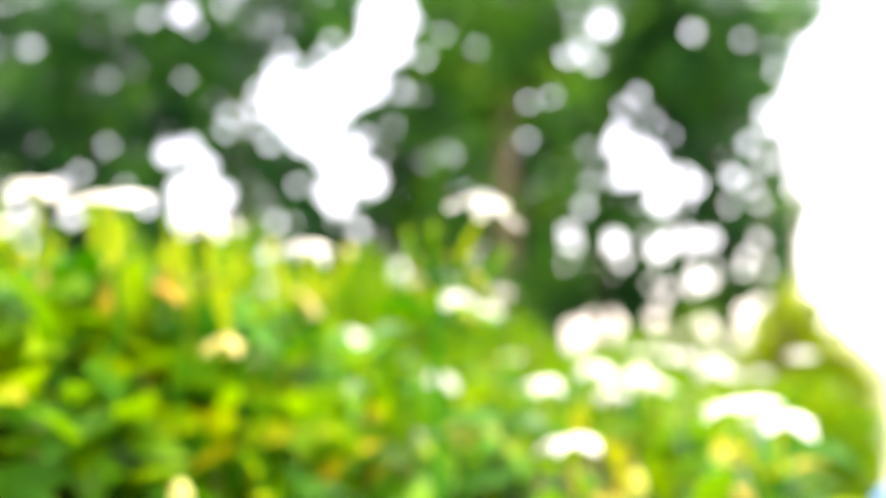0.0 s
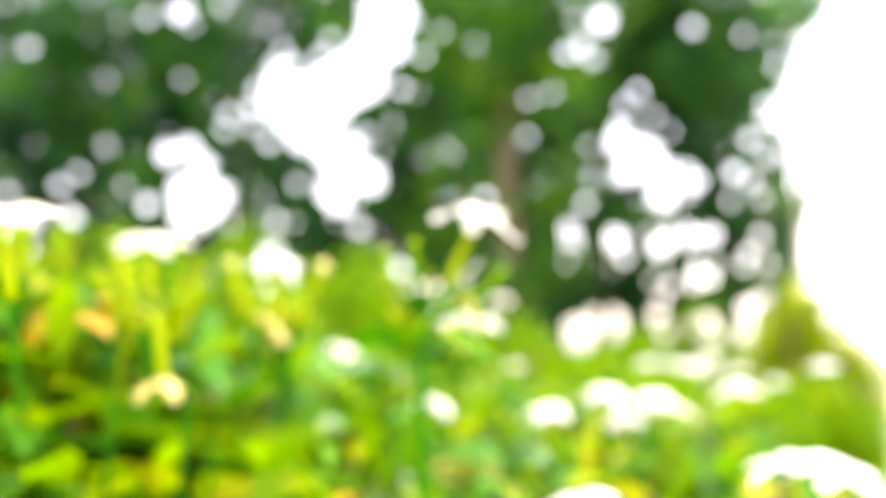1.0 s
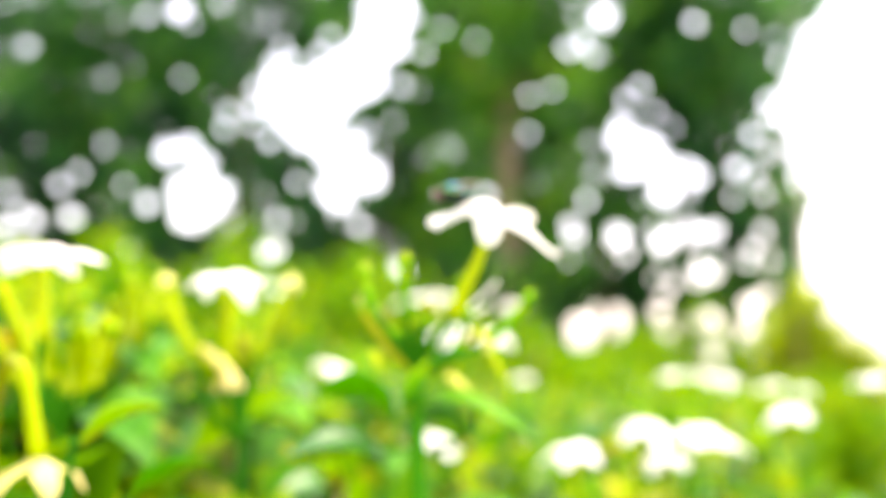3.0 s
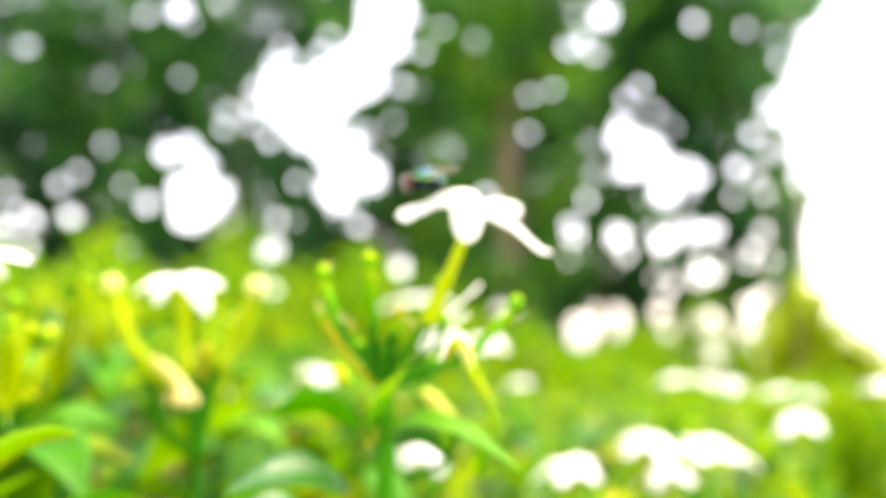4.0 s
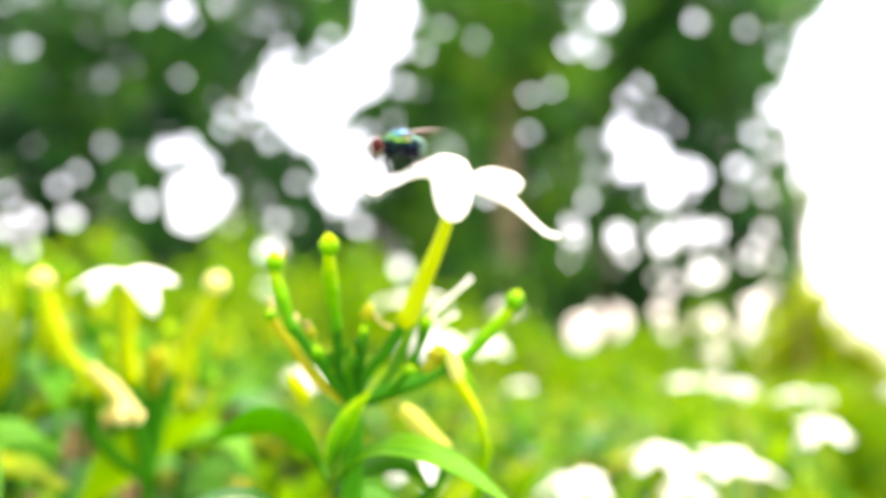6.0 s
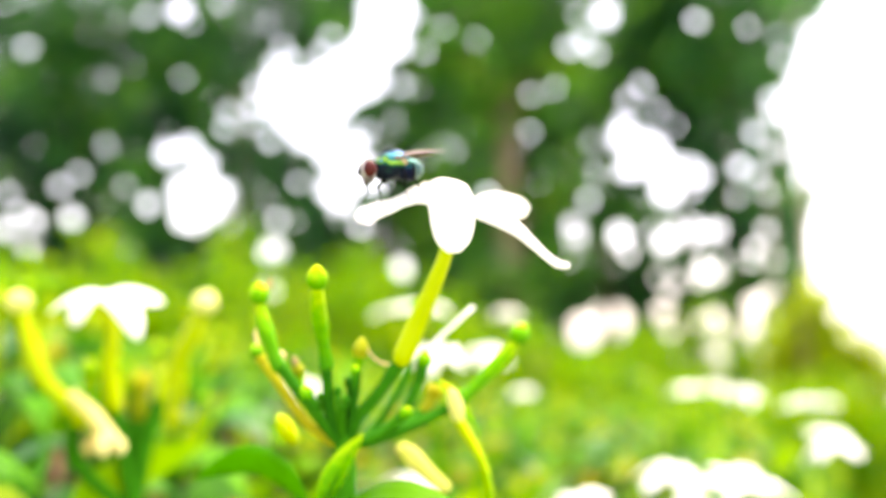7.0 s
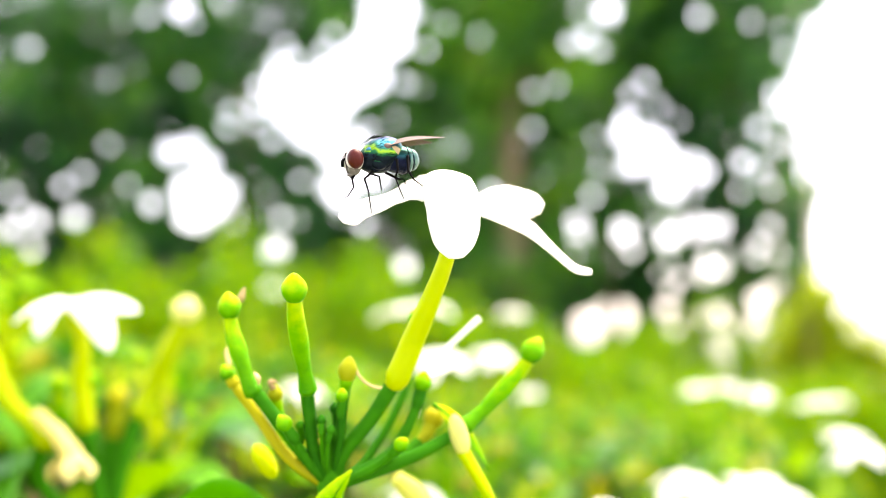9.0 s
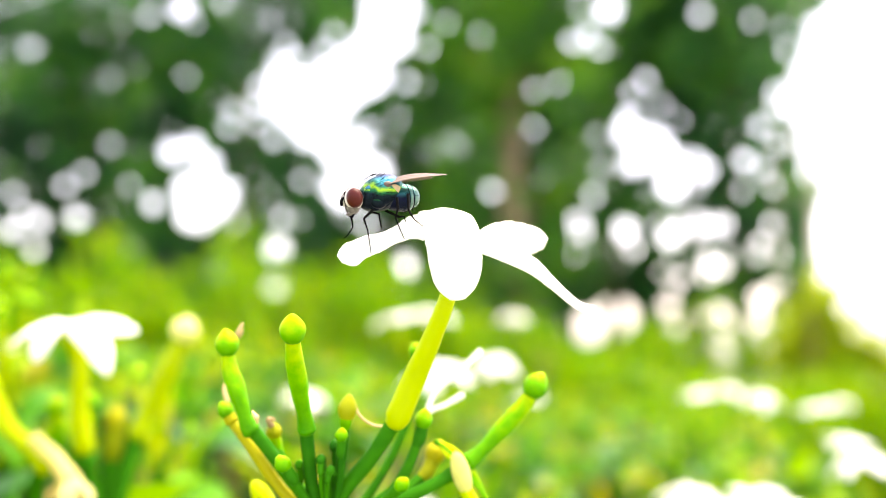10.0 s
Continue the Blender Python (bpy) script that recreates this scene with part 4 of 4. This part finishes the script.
    for k in range(5):
        a = k * 1.26
        c, n = math.cos(a), math.sin(a)
        part("withered_petal", blade([end + Vector(p) * MM for p in ((0, 0, 1), (2 * c, 2 * n, -0.6), (3.6 * c, 3.2 * n, -2.6), (3.2 * c, 2.8 * n, -4.6))], [h * 1.6 * MM for h in PETAL_HALF], [(-n, c, 0.2)], 0.5 * MM, seed=k * 3.0, wave=0.25, ragged=0.2), PETAL_OLD, b)
    part("withered_flower", sweep([(-0.0765, 0.1335, 1.0320), (-0.0711, 0.1320, 1.0281), (-0.0680, 0.1314, 1.0247)], [1.3 * MM, 1.5 * MM, 1.8 * MM], bumpy=0.25), PETAL_OLD, b, "cream withered flower")
    return s


left_shoot()


def yellow_shoot(foot, tips):
    s = thing("bud_shoot", pose(0, 0, 0), "yellow-green shoot with fat club-shaped buds among white flowers", "plant shoot", "yellow shoots of the hedge")
    foot = Vector(foot)
    part("stem", sweep([foot + Vector((0, 0, -0.06)), foot], [1.8 * MM, 1.5 * MM]), STALK, s)
    for tip, r in tips:
        tip = Vector(tip)
        bud_on(s, [tip, tip.lerp(foot, 0.15), tip.lerp(foot, 0.32) + Vector((0, 0, -0.0006)), tip.lerp(foot, 0.5) + Vector((0, 0, -0.0012))], r * 0.72 * MM, r * 0.85 * MM, r * MM, [tip.lerp(foot, 0.75), foot], bud_len=1.1, bud_mat=TUBE, tube_mat=TUBE)


yellow_shoot((-0.1046, 0.1121, 1.0099), [((-0.1049, 0.0993, 1.0446), 2.0), ((-0.1194, 0.1073, 1.0465), 1.9), ((-0.0915, 0.1030, 1.0389), 1.6), ((-0.1236, 0.1028, 1.0423), 2.0), ((-0.1066, 0.1187, 1.0361), 1.5), ((-0.1215, 0.1235, 1.0385), 1.7)])
yellow_shoot((-0.1327, 0.1937, 1.0017), [((-0.1132, 0.1661, 1.0540), 1.8), ((-0.1188, 0.1672, 1.0467), 1.7), ((-0.1239, 0.1686, 1.0370), 1.6)])


def bud_shoot(seed, yellow):
    """A tuft of club-shaped buds on tubes above a pair of leaves; the origin is at its foot."""
    rng = random.Random(seed)
    s = thing("bud_shoot", pose(0, 0, 0), "upright yellow-green shoot with a tuft of club-shaped buds" if yellow else "green shoot with small buds above the hedge leaves", "plant shoot", "budding shoots of the hedge")
    part("stem", sweep(scaled([(0, 0, -60), (0.5, 0.3, -20), (0, 0, 0)]), [1.6 * MM, 1.4 * MM, 1.2 * MM], seg=8), STALK, s)
    for k in range(6):
        a = rng.uniform(0, 6.28)
        r, h = rng.uniform(3, 11), rng.uniform(16, 34)
        tip = Vector((r * math.cos(a), r * math.sin(a), h)) * MM
        mid = [tip, tip * 0.82 + Vector((0, 0, -1)) * MM, tip * 0.6, tip * 0.42]
        bud_on(s, mid, 1.0 * MM, 1.4 * MM, rng.uniform(1.4, 2.2) * MM, [tip * 0.2, Vector((0, 0, -1)) * MM], tube_mat=TUBE if yellow else BUD, bud_len=1.1)
    for k in range(4):
        a = k * 1.57 + rng.uniform(-0.4, 0.4)
        c, n, L = math.cos(a), math.sin(a), rng.uniform(24, 38)
        mid = scaled([(0, 0, -6), (L * 0.35 * c, L * 0.35 * n, 1), (L * 0.7 * c, L * 0.7 * n, 1), (L * c, L * n, -6)])
        leaf_on(s, mid, rng.uniform(5, 7) * MM, [(-n, c, 0.2)], LEAF_FRESH if k % 2 or yellow else LEAF_DEEP, seed=k)
    return s


def leaf_shoot(seed):
    rng = random.Random(seed)
    s = thing("leaf_shoot", pose(0, 0, 0), "leafy hedge shoot with glossy pointed green leaves", "plant shoot", "leafy shoots of the hedge")
    part("stem", sweep(scaled([(1, 1, -70), (0.5, 0.3, -30), (0, 0, 4)]), [1.7 * MM, 1.4 * MM, 0.8 * MM], seg=8), TWIG, s)
    for k in range(7):
        a = k * 2.4 + rng.uniform(-0.3, 0.3)
        c, n, L, z = math.cos(a), math.sin(a), rng.uniform(26, 46), 3 - 4.5 * k
        rise = rng.uniform(2, 14)
        mid = scaled([(0, 0, z), (L * 0.35 * c, L * 0.35 * n, z + rise * 0.7), (L * 0.7 * c, L * 0.7 * n, z + rise), (L * c, L * n, z + rise - 8)])
        leaf_on(s, mid, rng.uniform(5.5, 8.5) * MM, [(-n, c, rng.uniform(-0.3, 0.3))], (LEAF_FRESH, LEAF_DEEP, LEAF_FRESH, LEAF_DEEP, LEAF_FRESH, LEAF_DEEP, LEAF_YELLOW)[(k * 3 + seed) % 7], seed=k + seed)
    return s


def build_shoots():
    rng = random.Random(21)
    tufts = [bud_shoot(31, True), bud_shoot(32, True), bud_shoot(33, False)]
    spots = [(-0.105, 0.125, 0), (-0.135, 0.150, 1), (-0.155, 0.115, 0), (-0.125, 0.205, 1), (-0.185, 0.19, 0), (-0.20, 0.30, 1), (-0.09, 0.26, 2), (-0.16, 0.25, 2), (-0.25, 0.38, 0), (-0.05, 0.36, 2),
             (-0.19, 0.09, 1), (-0.22, 0.15, 0), (-0.24, 0.23, 1), (-0.17, 0.33, 0), (-0.28, 0.30, 1), (-0.14, 0.40, 1), (-0.11, 0.33, 0), (-0.21, 0.44, 0), (-0.075, 0.19, 1), (-0.30, 0.42, 1), (0.05, 0.42, 2), (0.12, 0.30, 2), (0.16, 0.45, 2), (-0.12, 0.48, 1), (-0.30, 0.55, 0), (0.02, 0.60, 2)]
    for x, y, k in spots:
        copy_thing(tufts[k], pose(x, y, hedge_top(x, y) - 0.005, rng.uniform(-12, 12), rng.uniform(-12, 12), rng.uniform(0, 360)))
    leafy = [leaf_shoot(51), leaf_shoot(52), leaf_shoot(53)]
    for i in range(46):
        y = 0.05 + 0.6 * rng.random() ** 1.4
        x = rng.uniform(-0.22 - 0.45 * y, 0.12 + 0.28 * y)
        drop = 0.022 if y > 0.2 or x < -0.08 else 0.03
        if x < -0.08 and y < 0.14:
            continue
        copy_thing(leafy[i % 3], pose(x, y, hedge_top(x, y) - drop, rng.uniform(-20, 20), rng.uniform(-20, 20), rng.uniform(0, 360)))
    for k, ob in enumerate(tufts + leafy):
        x, y = -0.34 + 0.1 * k, 0.72
        ob.matrix_world = pose(x, y, hedge_top(x, y) - 0.015)


build_shoots()


def spent_flower():
    s = thing("drooping_flower", pose(0, 0, 0), "cream fading flower hanging head down on a yellow tube", "flower")
    o = Vector((-0.0878, 0.0722, 1.0112))
    tube = part("flower_tube", sweep([(-0.0905, 0.0700, 1.0281), (-0.0894, 0.0707, 1.0221), o], [1.5 * MM, 1.3 * MM, 1.6 * MM]), TUBE, s)
    part("pedicel", sweep([(-0.0905, 0.0700, 1.0281), (-0.0994, 0.0784, 1.0291), (-0.1088, 0.0907, 1.0124), (-0.1113, 0.0984, 0.9922)], [1.3 * MM, 1 * MM, 1 * MM, 1.2 * MM]), STALK_YELLOW, s)
    for k in range(5):
        a = 0.5 + k * 2 * math.pi / 5
        c, n = math.cos(a), math.sin(a)
        part("petal", blade([o + Vector(p) * MM for p in ((0, 0, 0), (3.6 * c, 3.6 * n, -2.4), (7 * c, 7 * n, -4.2), (8.8 * c, 8.8 * n, -7.5))], [h * 2.3 * MM for h in PETAL_HALF], [(-n, c, 0.1)], 0.5 * MM, seed=k, wave=0.1, ragged=0.1), PETAL_OLD, tube)
    return s


spent_flower()


def lone_leaf(tip, length, half, turn, mat, label):
    """One leaf on a short stalk that rises out of the hedge; turn: its heading in degrees."""
    s = thing("leaf", pose(*tip, 0, 0, turn), label, "leaf", "single coloured leaves of the hedge")
    n = length / 4
    lf = part("blade", blade([(0, 0, 0), (n, 0, -0.1 * n), (2 * n, 0, -0.5 * n), (3 * n, 0, -1.1 * n), (4 * n, 0, -2.0 * n)], [h * half for h in LEAF_HALF[::-1]], [(0, 1, 0.5)], 0.4 * MM, n=5, w=6, cup=0.3, seed=turn, wave=0.08), mat, s)
    part("midrib", sweep([(0, 0, -0.0002), (2 * n, 0, -0.5 * n - 0.0002), (4 * n, 0, -2 * n)], [0.15 * MM, 0.3 * MM, 0.45 * MM], seg=6, n=4), STALK_YELLOW, lf)
    part("stalk", sweep([(4 * n, 0, -2 * n), (4.4 * n, 0, -3 * n), (4.5 * n, 0, -3 * n - 0.05)], [0.5 * MM, 0.7 * MM, 0.9 * MM], seg=7), STALK, s)


lone_leaf((-0.1203, 0.0824, 1.0285), 0.014, 0.0038, -12, LEAF_ORANGE, "orange withering leaf among the green hedge leaves")
lone_leaf((-0.1281, 0.1088, 1.0357), 0.010, 0.0040, 40, LEAF_ORANGE, "small orange-tinged leaf below the flower buds")
lone_leaf((-0.1220, 0.1190, 1.0346), 0.010, 0.0040, 150, LEAF_ORANGE, "small orange-tinged leaf below the flower buds")
lone_leaf((-0.0632, 0.0698, 1.0214), 0.014, 0.0042, 195, LEAF_LIME, "lime-green young leaf lit from behind")
lone_leaf((-0.0567, 0.0815, 1.0089), 0.018, 0.0042, 170, LEAF_FRESH, "fresh green leaf in the clipped hedge")


def lone_bud(tip, foot, r):
    s = thing("flower_bud", pose(0, 0, 0), "cream closed bud on a thin green stalk among the leaves", "flower bud", "loose buds of the hedge")
    tip, foot = Vector(tip), Vector(foot)
    part("bud", ellipsoid(tip, orient(tip - foot), (r * 1.7, r, r), u=14, v=10, shape=lambda k: 1 - 0.2 * k), BUD_PALE, s)
    part("pedicel", sweep([tip + (foot - tip).normalized() * r, tip.lerp(foot, 0.4), foot], [r * 0.6, r * 0.4, r * 0.4]), STALK, s)


lone_bud((-0.0857, 0.0314, 0.9644), (-0.0863, 0.0477, 0.9174), 3.0 * MM)
lone_bud((0.0476, 0.0410, 0.9686), (0.0504, 0.0581, 0.9153), 3.0 * MM)


def blue_barrel():
    p = Vector((0.91, 0.85, 0.79))
    b = thing("barrel", pose(p.x, p.y, 0), "blue plastic barrel standing on the ground beside the hedge", "barrel")
    bm = bmesh.new()
    prof = [(0.0, 0.0), (0.24, 0.0), (0.26, 0.03), (0.28, 0.2), (0.29, 0.22), (0.28, 0.24), (0.28, 0.42), (0.29, 0.44), (0.28, 0.46), (0.26, p.z - 0.05), (0.24, p.z), (0.22, p.z - 0.01), (0.0, p.z - 0.015)]
    rings = [[bm.verts.new((r * math.cos(k * math.pi / 16), r * math.sin(k * math.pi / 16), z)) for k in range(32)] for r, z in prof[1:-1]]
    for r0, r1 in zip(rings, rings[1:]):
        for k in range(32):
            bm.faces.new((r0[k], r0[(k + 1) % 32], r1[(k + 1) % 32], r1[k]))
    bm.faces.new(rings[0][::-1])
    bm.faces.new(rings[-1])
    part("body", bm, BLUE, b)
    lid = bmesh.new()
    bmesh.ops.create_cone(lid, cap_ends=True, segments=20, radius1=0.03, radius2=0.027, depth=0.03, matrix=Matrix.Translation((0.12, 0.05, p.z + 0.002)))
    part("cap", lid, BLUE, b)


blue_barrel()


# ---- the fly ----
def build_fly():
    o = Vector((-0.0069, 0.0721, 1.0651))
    fly = thing("fly", Matrix.Translation(o) @ TILT, "metallic green bottle fly with red-brown eyes standing on a petal", "fly")
    f = Vector((-0.90, -0.40, -0.10)).normalized()
    up = Vector((0, 0, 1))
    side = f.cross(up).normalized() * -1
    if side.y > 0:
        side = -side
    up = side.cross(f)
    if up.z < 0:
        up = -up

    def q(a, b, c):
        return (f * a + side * b + up * c) * MM

    ax = (f, side, up)
    mm3 = lambda *r: tuple(v * MM for v in r)
    tilt = radians(20)
    ft, ut = f * math.cos(tilt) - up * math.sin(tilt), up * math.cos(tilt) + f * math.sin(tilt)
    bent = (ft, side, ut)

    def hunch(s):
        return 1.0 - 0.08 * s + 0.02 * math.sin(s * 8.0) * (1 - s * s)

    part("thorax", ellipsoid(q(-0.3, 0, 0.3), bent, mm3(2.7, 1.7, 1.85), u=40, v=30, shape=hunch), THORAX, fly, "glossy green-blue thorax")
    for a, b, c, r in ((0.95, 0.82, 0.35, 0.85), (0.2, 1.0, -0.5, 1.05), (-1.0, 0.98, 0.0, 0.95), (0.55, 0.7, -0.95, 0.8)):
        for sgn in (1, -1):
            part("side_plate", ellipsoid(q(a, sgn * b, c + 0.1), bent, mm3(r, r * 0.5, r * 0.9), u=20, v=14), THORAX, fly)
    part("scutellum", ellipsoid(q(-1.95, 0, 1.3), bent, mm3(0.8, 0.9, 0.5)), THORAX, fly)
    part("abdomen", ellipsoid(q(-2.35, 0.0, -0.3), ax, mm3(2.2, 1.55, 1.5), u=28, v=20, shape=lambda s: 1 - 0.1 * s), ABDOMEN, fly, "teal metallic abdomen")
    for a, r, l, mat, text in ((-2.75, 1.55, 0.75, ABDOMEN, ""), (-3.3, 1.45, 0.75, TIP, "grey-green abdomen segment"), (-3.85, 1.22, 0.8, TIP, "pearly teal tip of the abdomen, sky sheen in its colour")):
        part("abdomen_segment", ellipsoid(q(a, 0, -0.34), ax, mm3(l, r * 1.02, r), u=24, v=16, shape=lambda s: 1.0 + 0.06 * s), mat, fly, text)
    for a, r in ((-3.05, 1.53), (-3.62, 1.34)):
        ring = [q(a, r * 1.0 * math.cos(k * math.pi / 12), -0.34 + r * math.sin(k * math.pi / 12)) for k in range(25)]
        part("segment_seam", sweep(ring, mm3(0.05, 0.05), seg=6, n=1), CHITIN, fly)
    head = part("head", ellipsoid(q(2.75, 0, -0.35), ax, mm3(0.80, 1.22, 1.38), u=24, v=16), SKULL, fly, "grey face with white eye rims")
    for sgn in (1, -1):
        e0 = (f * 0.35 + side * sgn).normalized()
        eax = (e0, up, e0.cross(up).normalized())
        part("eye", ellipsoid(q(2.85, sgn * 1.02, -0.03), eax, mm3(0.84, 1.06, 0.86), u=24, v=16), EYE, head, "red-brown compound eye")
        part("eye_rim", ellipsoid(q(2.86, sgn * 0.78, -0.06), eax, mm3(0.42, 1.16, 0.96), u=24, v=12), FACE, head)
        part("antenna", sweep([q(3.5, sgn * 0.2, 0.25), q(3.95, sgn * 0.25, -0.1), q(4.0, sgn * 0.28, -0.75)], mm3(0.09, 0.13, 0.08), seg=6, n=3), CHITIN, head)
        part("palp", sweep([q(3.3, sgn * 0.35, 0.7), q(3.75, sgn * 0.4, 0.3)], mm3(0.05, 0.02), seg=5, n=2), CHITIN, head)
        wing = blade([q(-0.6, sgn * 1.15, 1.15), q(-2.4, sgn * 1.7, 1.6), q(-4.6, sgn * 2.0, 1.75), q(-7.3, sgn * 1.9, 1.7)], [h * MM for h in (0.35, 0.95, 1.15, 0.95, 0.2)], [side * 1.0 + up * -0.28 * sgn], 0.05 * MM, n=6, w=6, cup=0.05)
        part("wing", wing, WING, fly, "smoky translucent wing")
        part("calypter", blade([q(-0.95, sgn * 1.45, 0.8), q(-1.4, sgn * 1.56, 0.62), q(-1.95, sgn * 1.5, 0.42)], [h * MM for h in (0.2, 0.4, 0.5, 0.46, 0.3)], [up + side * 0.3 * sgn], 0.1 * MM, cup=0.1, ragged=0.15), CALYPTER, fly, "tan calypter")
        part("wing_base", ellipsoid(q(-0.75, sgn * 1.35, 1.0), (f, up, side), mm3(0.6, 0.45, 0.3), u=16, v=12), WING_ROOT, fly, "brown wing base")
    for k in range(-2, 3):
        part("face_bristle", sweep([q(3.45, k * 0.22, 0.75), q(3.6, k * 0.24, 0.1), q(3.5, k * 0.3, -0.9)], mm3(0.05, 0.04, 0.03), seg=5, n=3), CHITIN, head)
    for sgn in (1, -1):
        part("cheek", ellipsoid(q(3.05, sgn * 0.42, -0.9), ax, mm3(0.5, 0.5, 0.75), u=16, v=12), SKULL, head, "silver-grey cheek")
    part("mouth_edge", ellipsoid(q(3.25, 0, -1.62), ax, mm3(0.38, 0.45, 0.2), u=14, v=10), SKULL, head)
    part("head_top", ellipsoid(q(2.7, 0, 0.75), ax, mm3(0.62, 0.55, 0.45), u=14, v=10), CHITIN, head)
    part("proboscis", sweep([q(2.9, 0, -1.3), q(3.05, 0, -1.75), q(3.2, 0, -1.95)], mm3(0.26, 0.18, 0.2), seg=8, n=3), CHITIN, head)

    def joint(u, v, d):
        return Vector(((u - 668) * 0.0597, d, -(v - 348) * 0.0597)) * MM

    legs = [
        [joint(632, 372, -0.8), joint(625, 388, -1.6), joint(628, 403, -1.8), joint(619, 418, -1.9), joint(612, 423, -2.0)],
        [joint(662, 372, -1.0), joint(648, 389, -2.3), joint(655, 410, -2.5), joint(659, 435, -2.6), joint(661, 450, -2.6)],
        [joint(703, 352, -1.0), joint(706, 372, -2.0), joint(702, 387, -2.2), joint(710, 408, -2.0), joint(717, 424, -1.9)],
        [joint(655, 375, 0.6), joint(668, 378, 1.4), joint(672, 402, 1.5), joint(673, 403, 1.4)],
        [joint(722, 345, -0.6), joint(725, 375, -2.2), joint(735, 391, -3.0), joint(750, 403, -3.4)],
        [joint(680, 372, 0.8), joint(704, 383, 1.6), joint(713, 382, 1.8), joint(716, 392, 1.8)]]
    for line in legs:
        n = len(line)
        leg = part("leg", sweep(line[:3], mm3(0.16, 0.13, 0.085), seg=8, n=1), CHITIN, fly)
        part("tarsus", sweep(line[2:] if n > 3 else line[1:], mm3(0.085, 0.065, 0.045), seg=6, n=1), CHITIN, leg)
    bm = bmesh.new()
    rng = random.Random(4)
    for k in range(260):
        th, ph = rng.uniform(0.1, 1.9), rng.uniform(0, 2 * math.pi)
        d = f * (math.sin(th) * math.cos(ph)) + side * (math.sin(th) * math.sin(ph)) + up * math.cos(th)
        a = q(0.1, 0, 0.25) + Vector((f * d.dot(f) * 2.2 + side * d.dot(side) * 1.75 + up * d.dot(up) * 2.0)) * MM
        sweep([a, a + (d * 0.32 - f * 0.5) * rng.uniform(0.5, 1.1) * MM], mm3(0.026, 0.008), seg=4, n=1, bm=bm)
    part("bristles", bm, CHITIN, fly)
    bm = bmesh.new()
    for k in range(120):
        th, a = rng.uniform(0, 2 * math.pi), rng.uniform(-4.3, -2.2)
        r = 1.5 * math.sqrt(max(0.05, 1 - ((a + 2.6) / 2.1) ** 2))
        d = side * math.cos(th) + up * math.sin(th)
        p = q(a, r * math.cos(th), -0.34 + r * math.sin(th))
        sweep([p, p + (d * 0.35 - f * 0.4) * rng.uniform(0.5, 1.0) * MM], mm3(0.02, 0.006), seg=4, n=1, bm=bm)
    part("hairs", bm, CHITIN, fly, "sparse dark hairs on the abdomen")
    return fly


FLY = build_fly()


def motions():
    m = FLY.matrix_world.copy()
    walk(FLY, [(0.0, m), (10.0, m)])


motions()
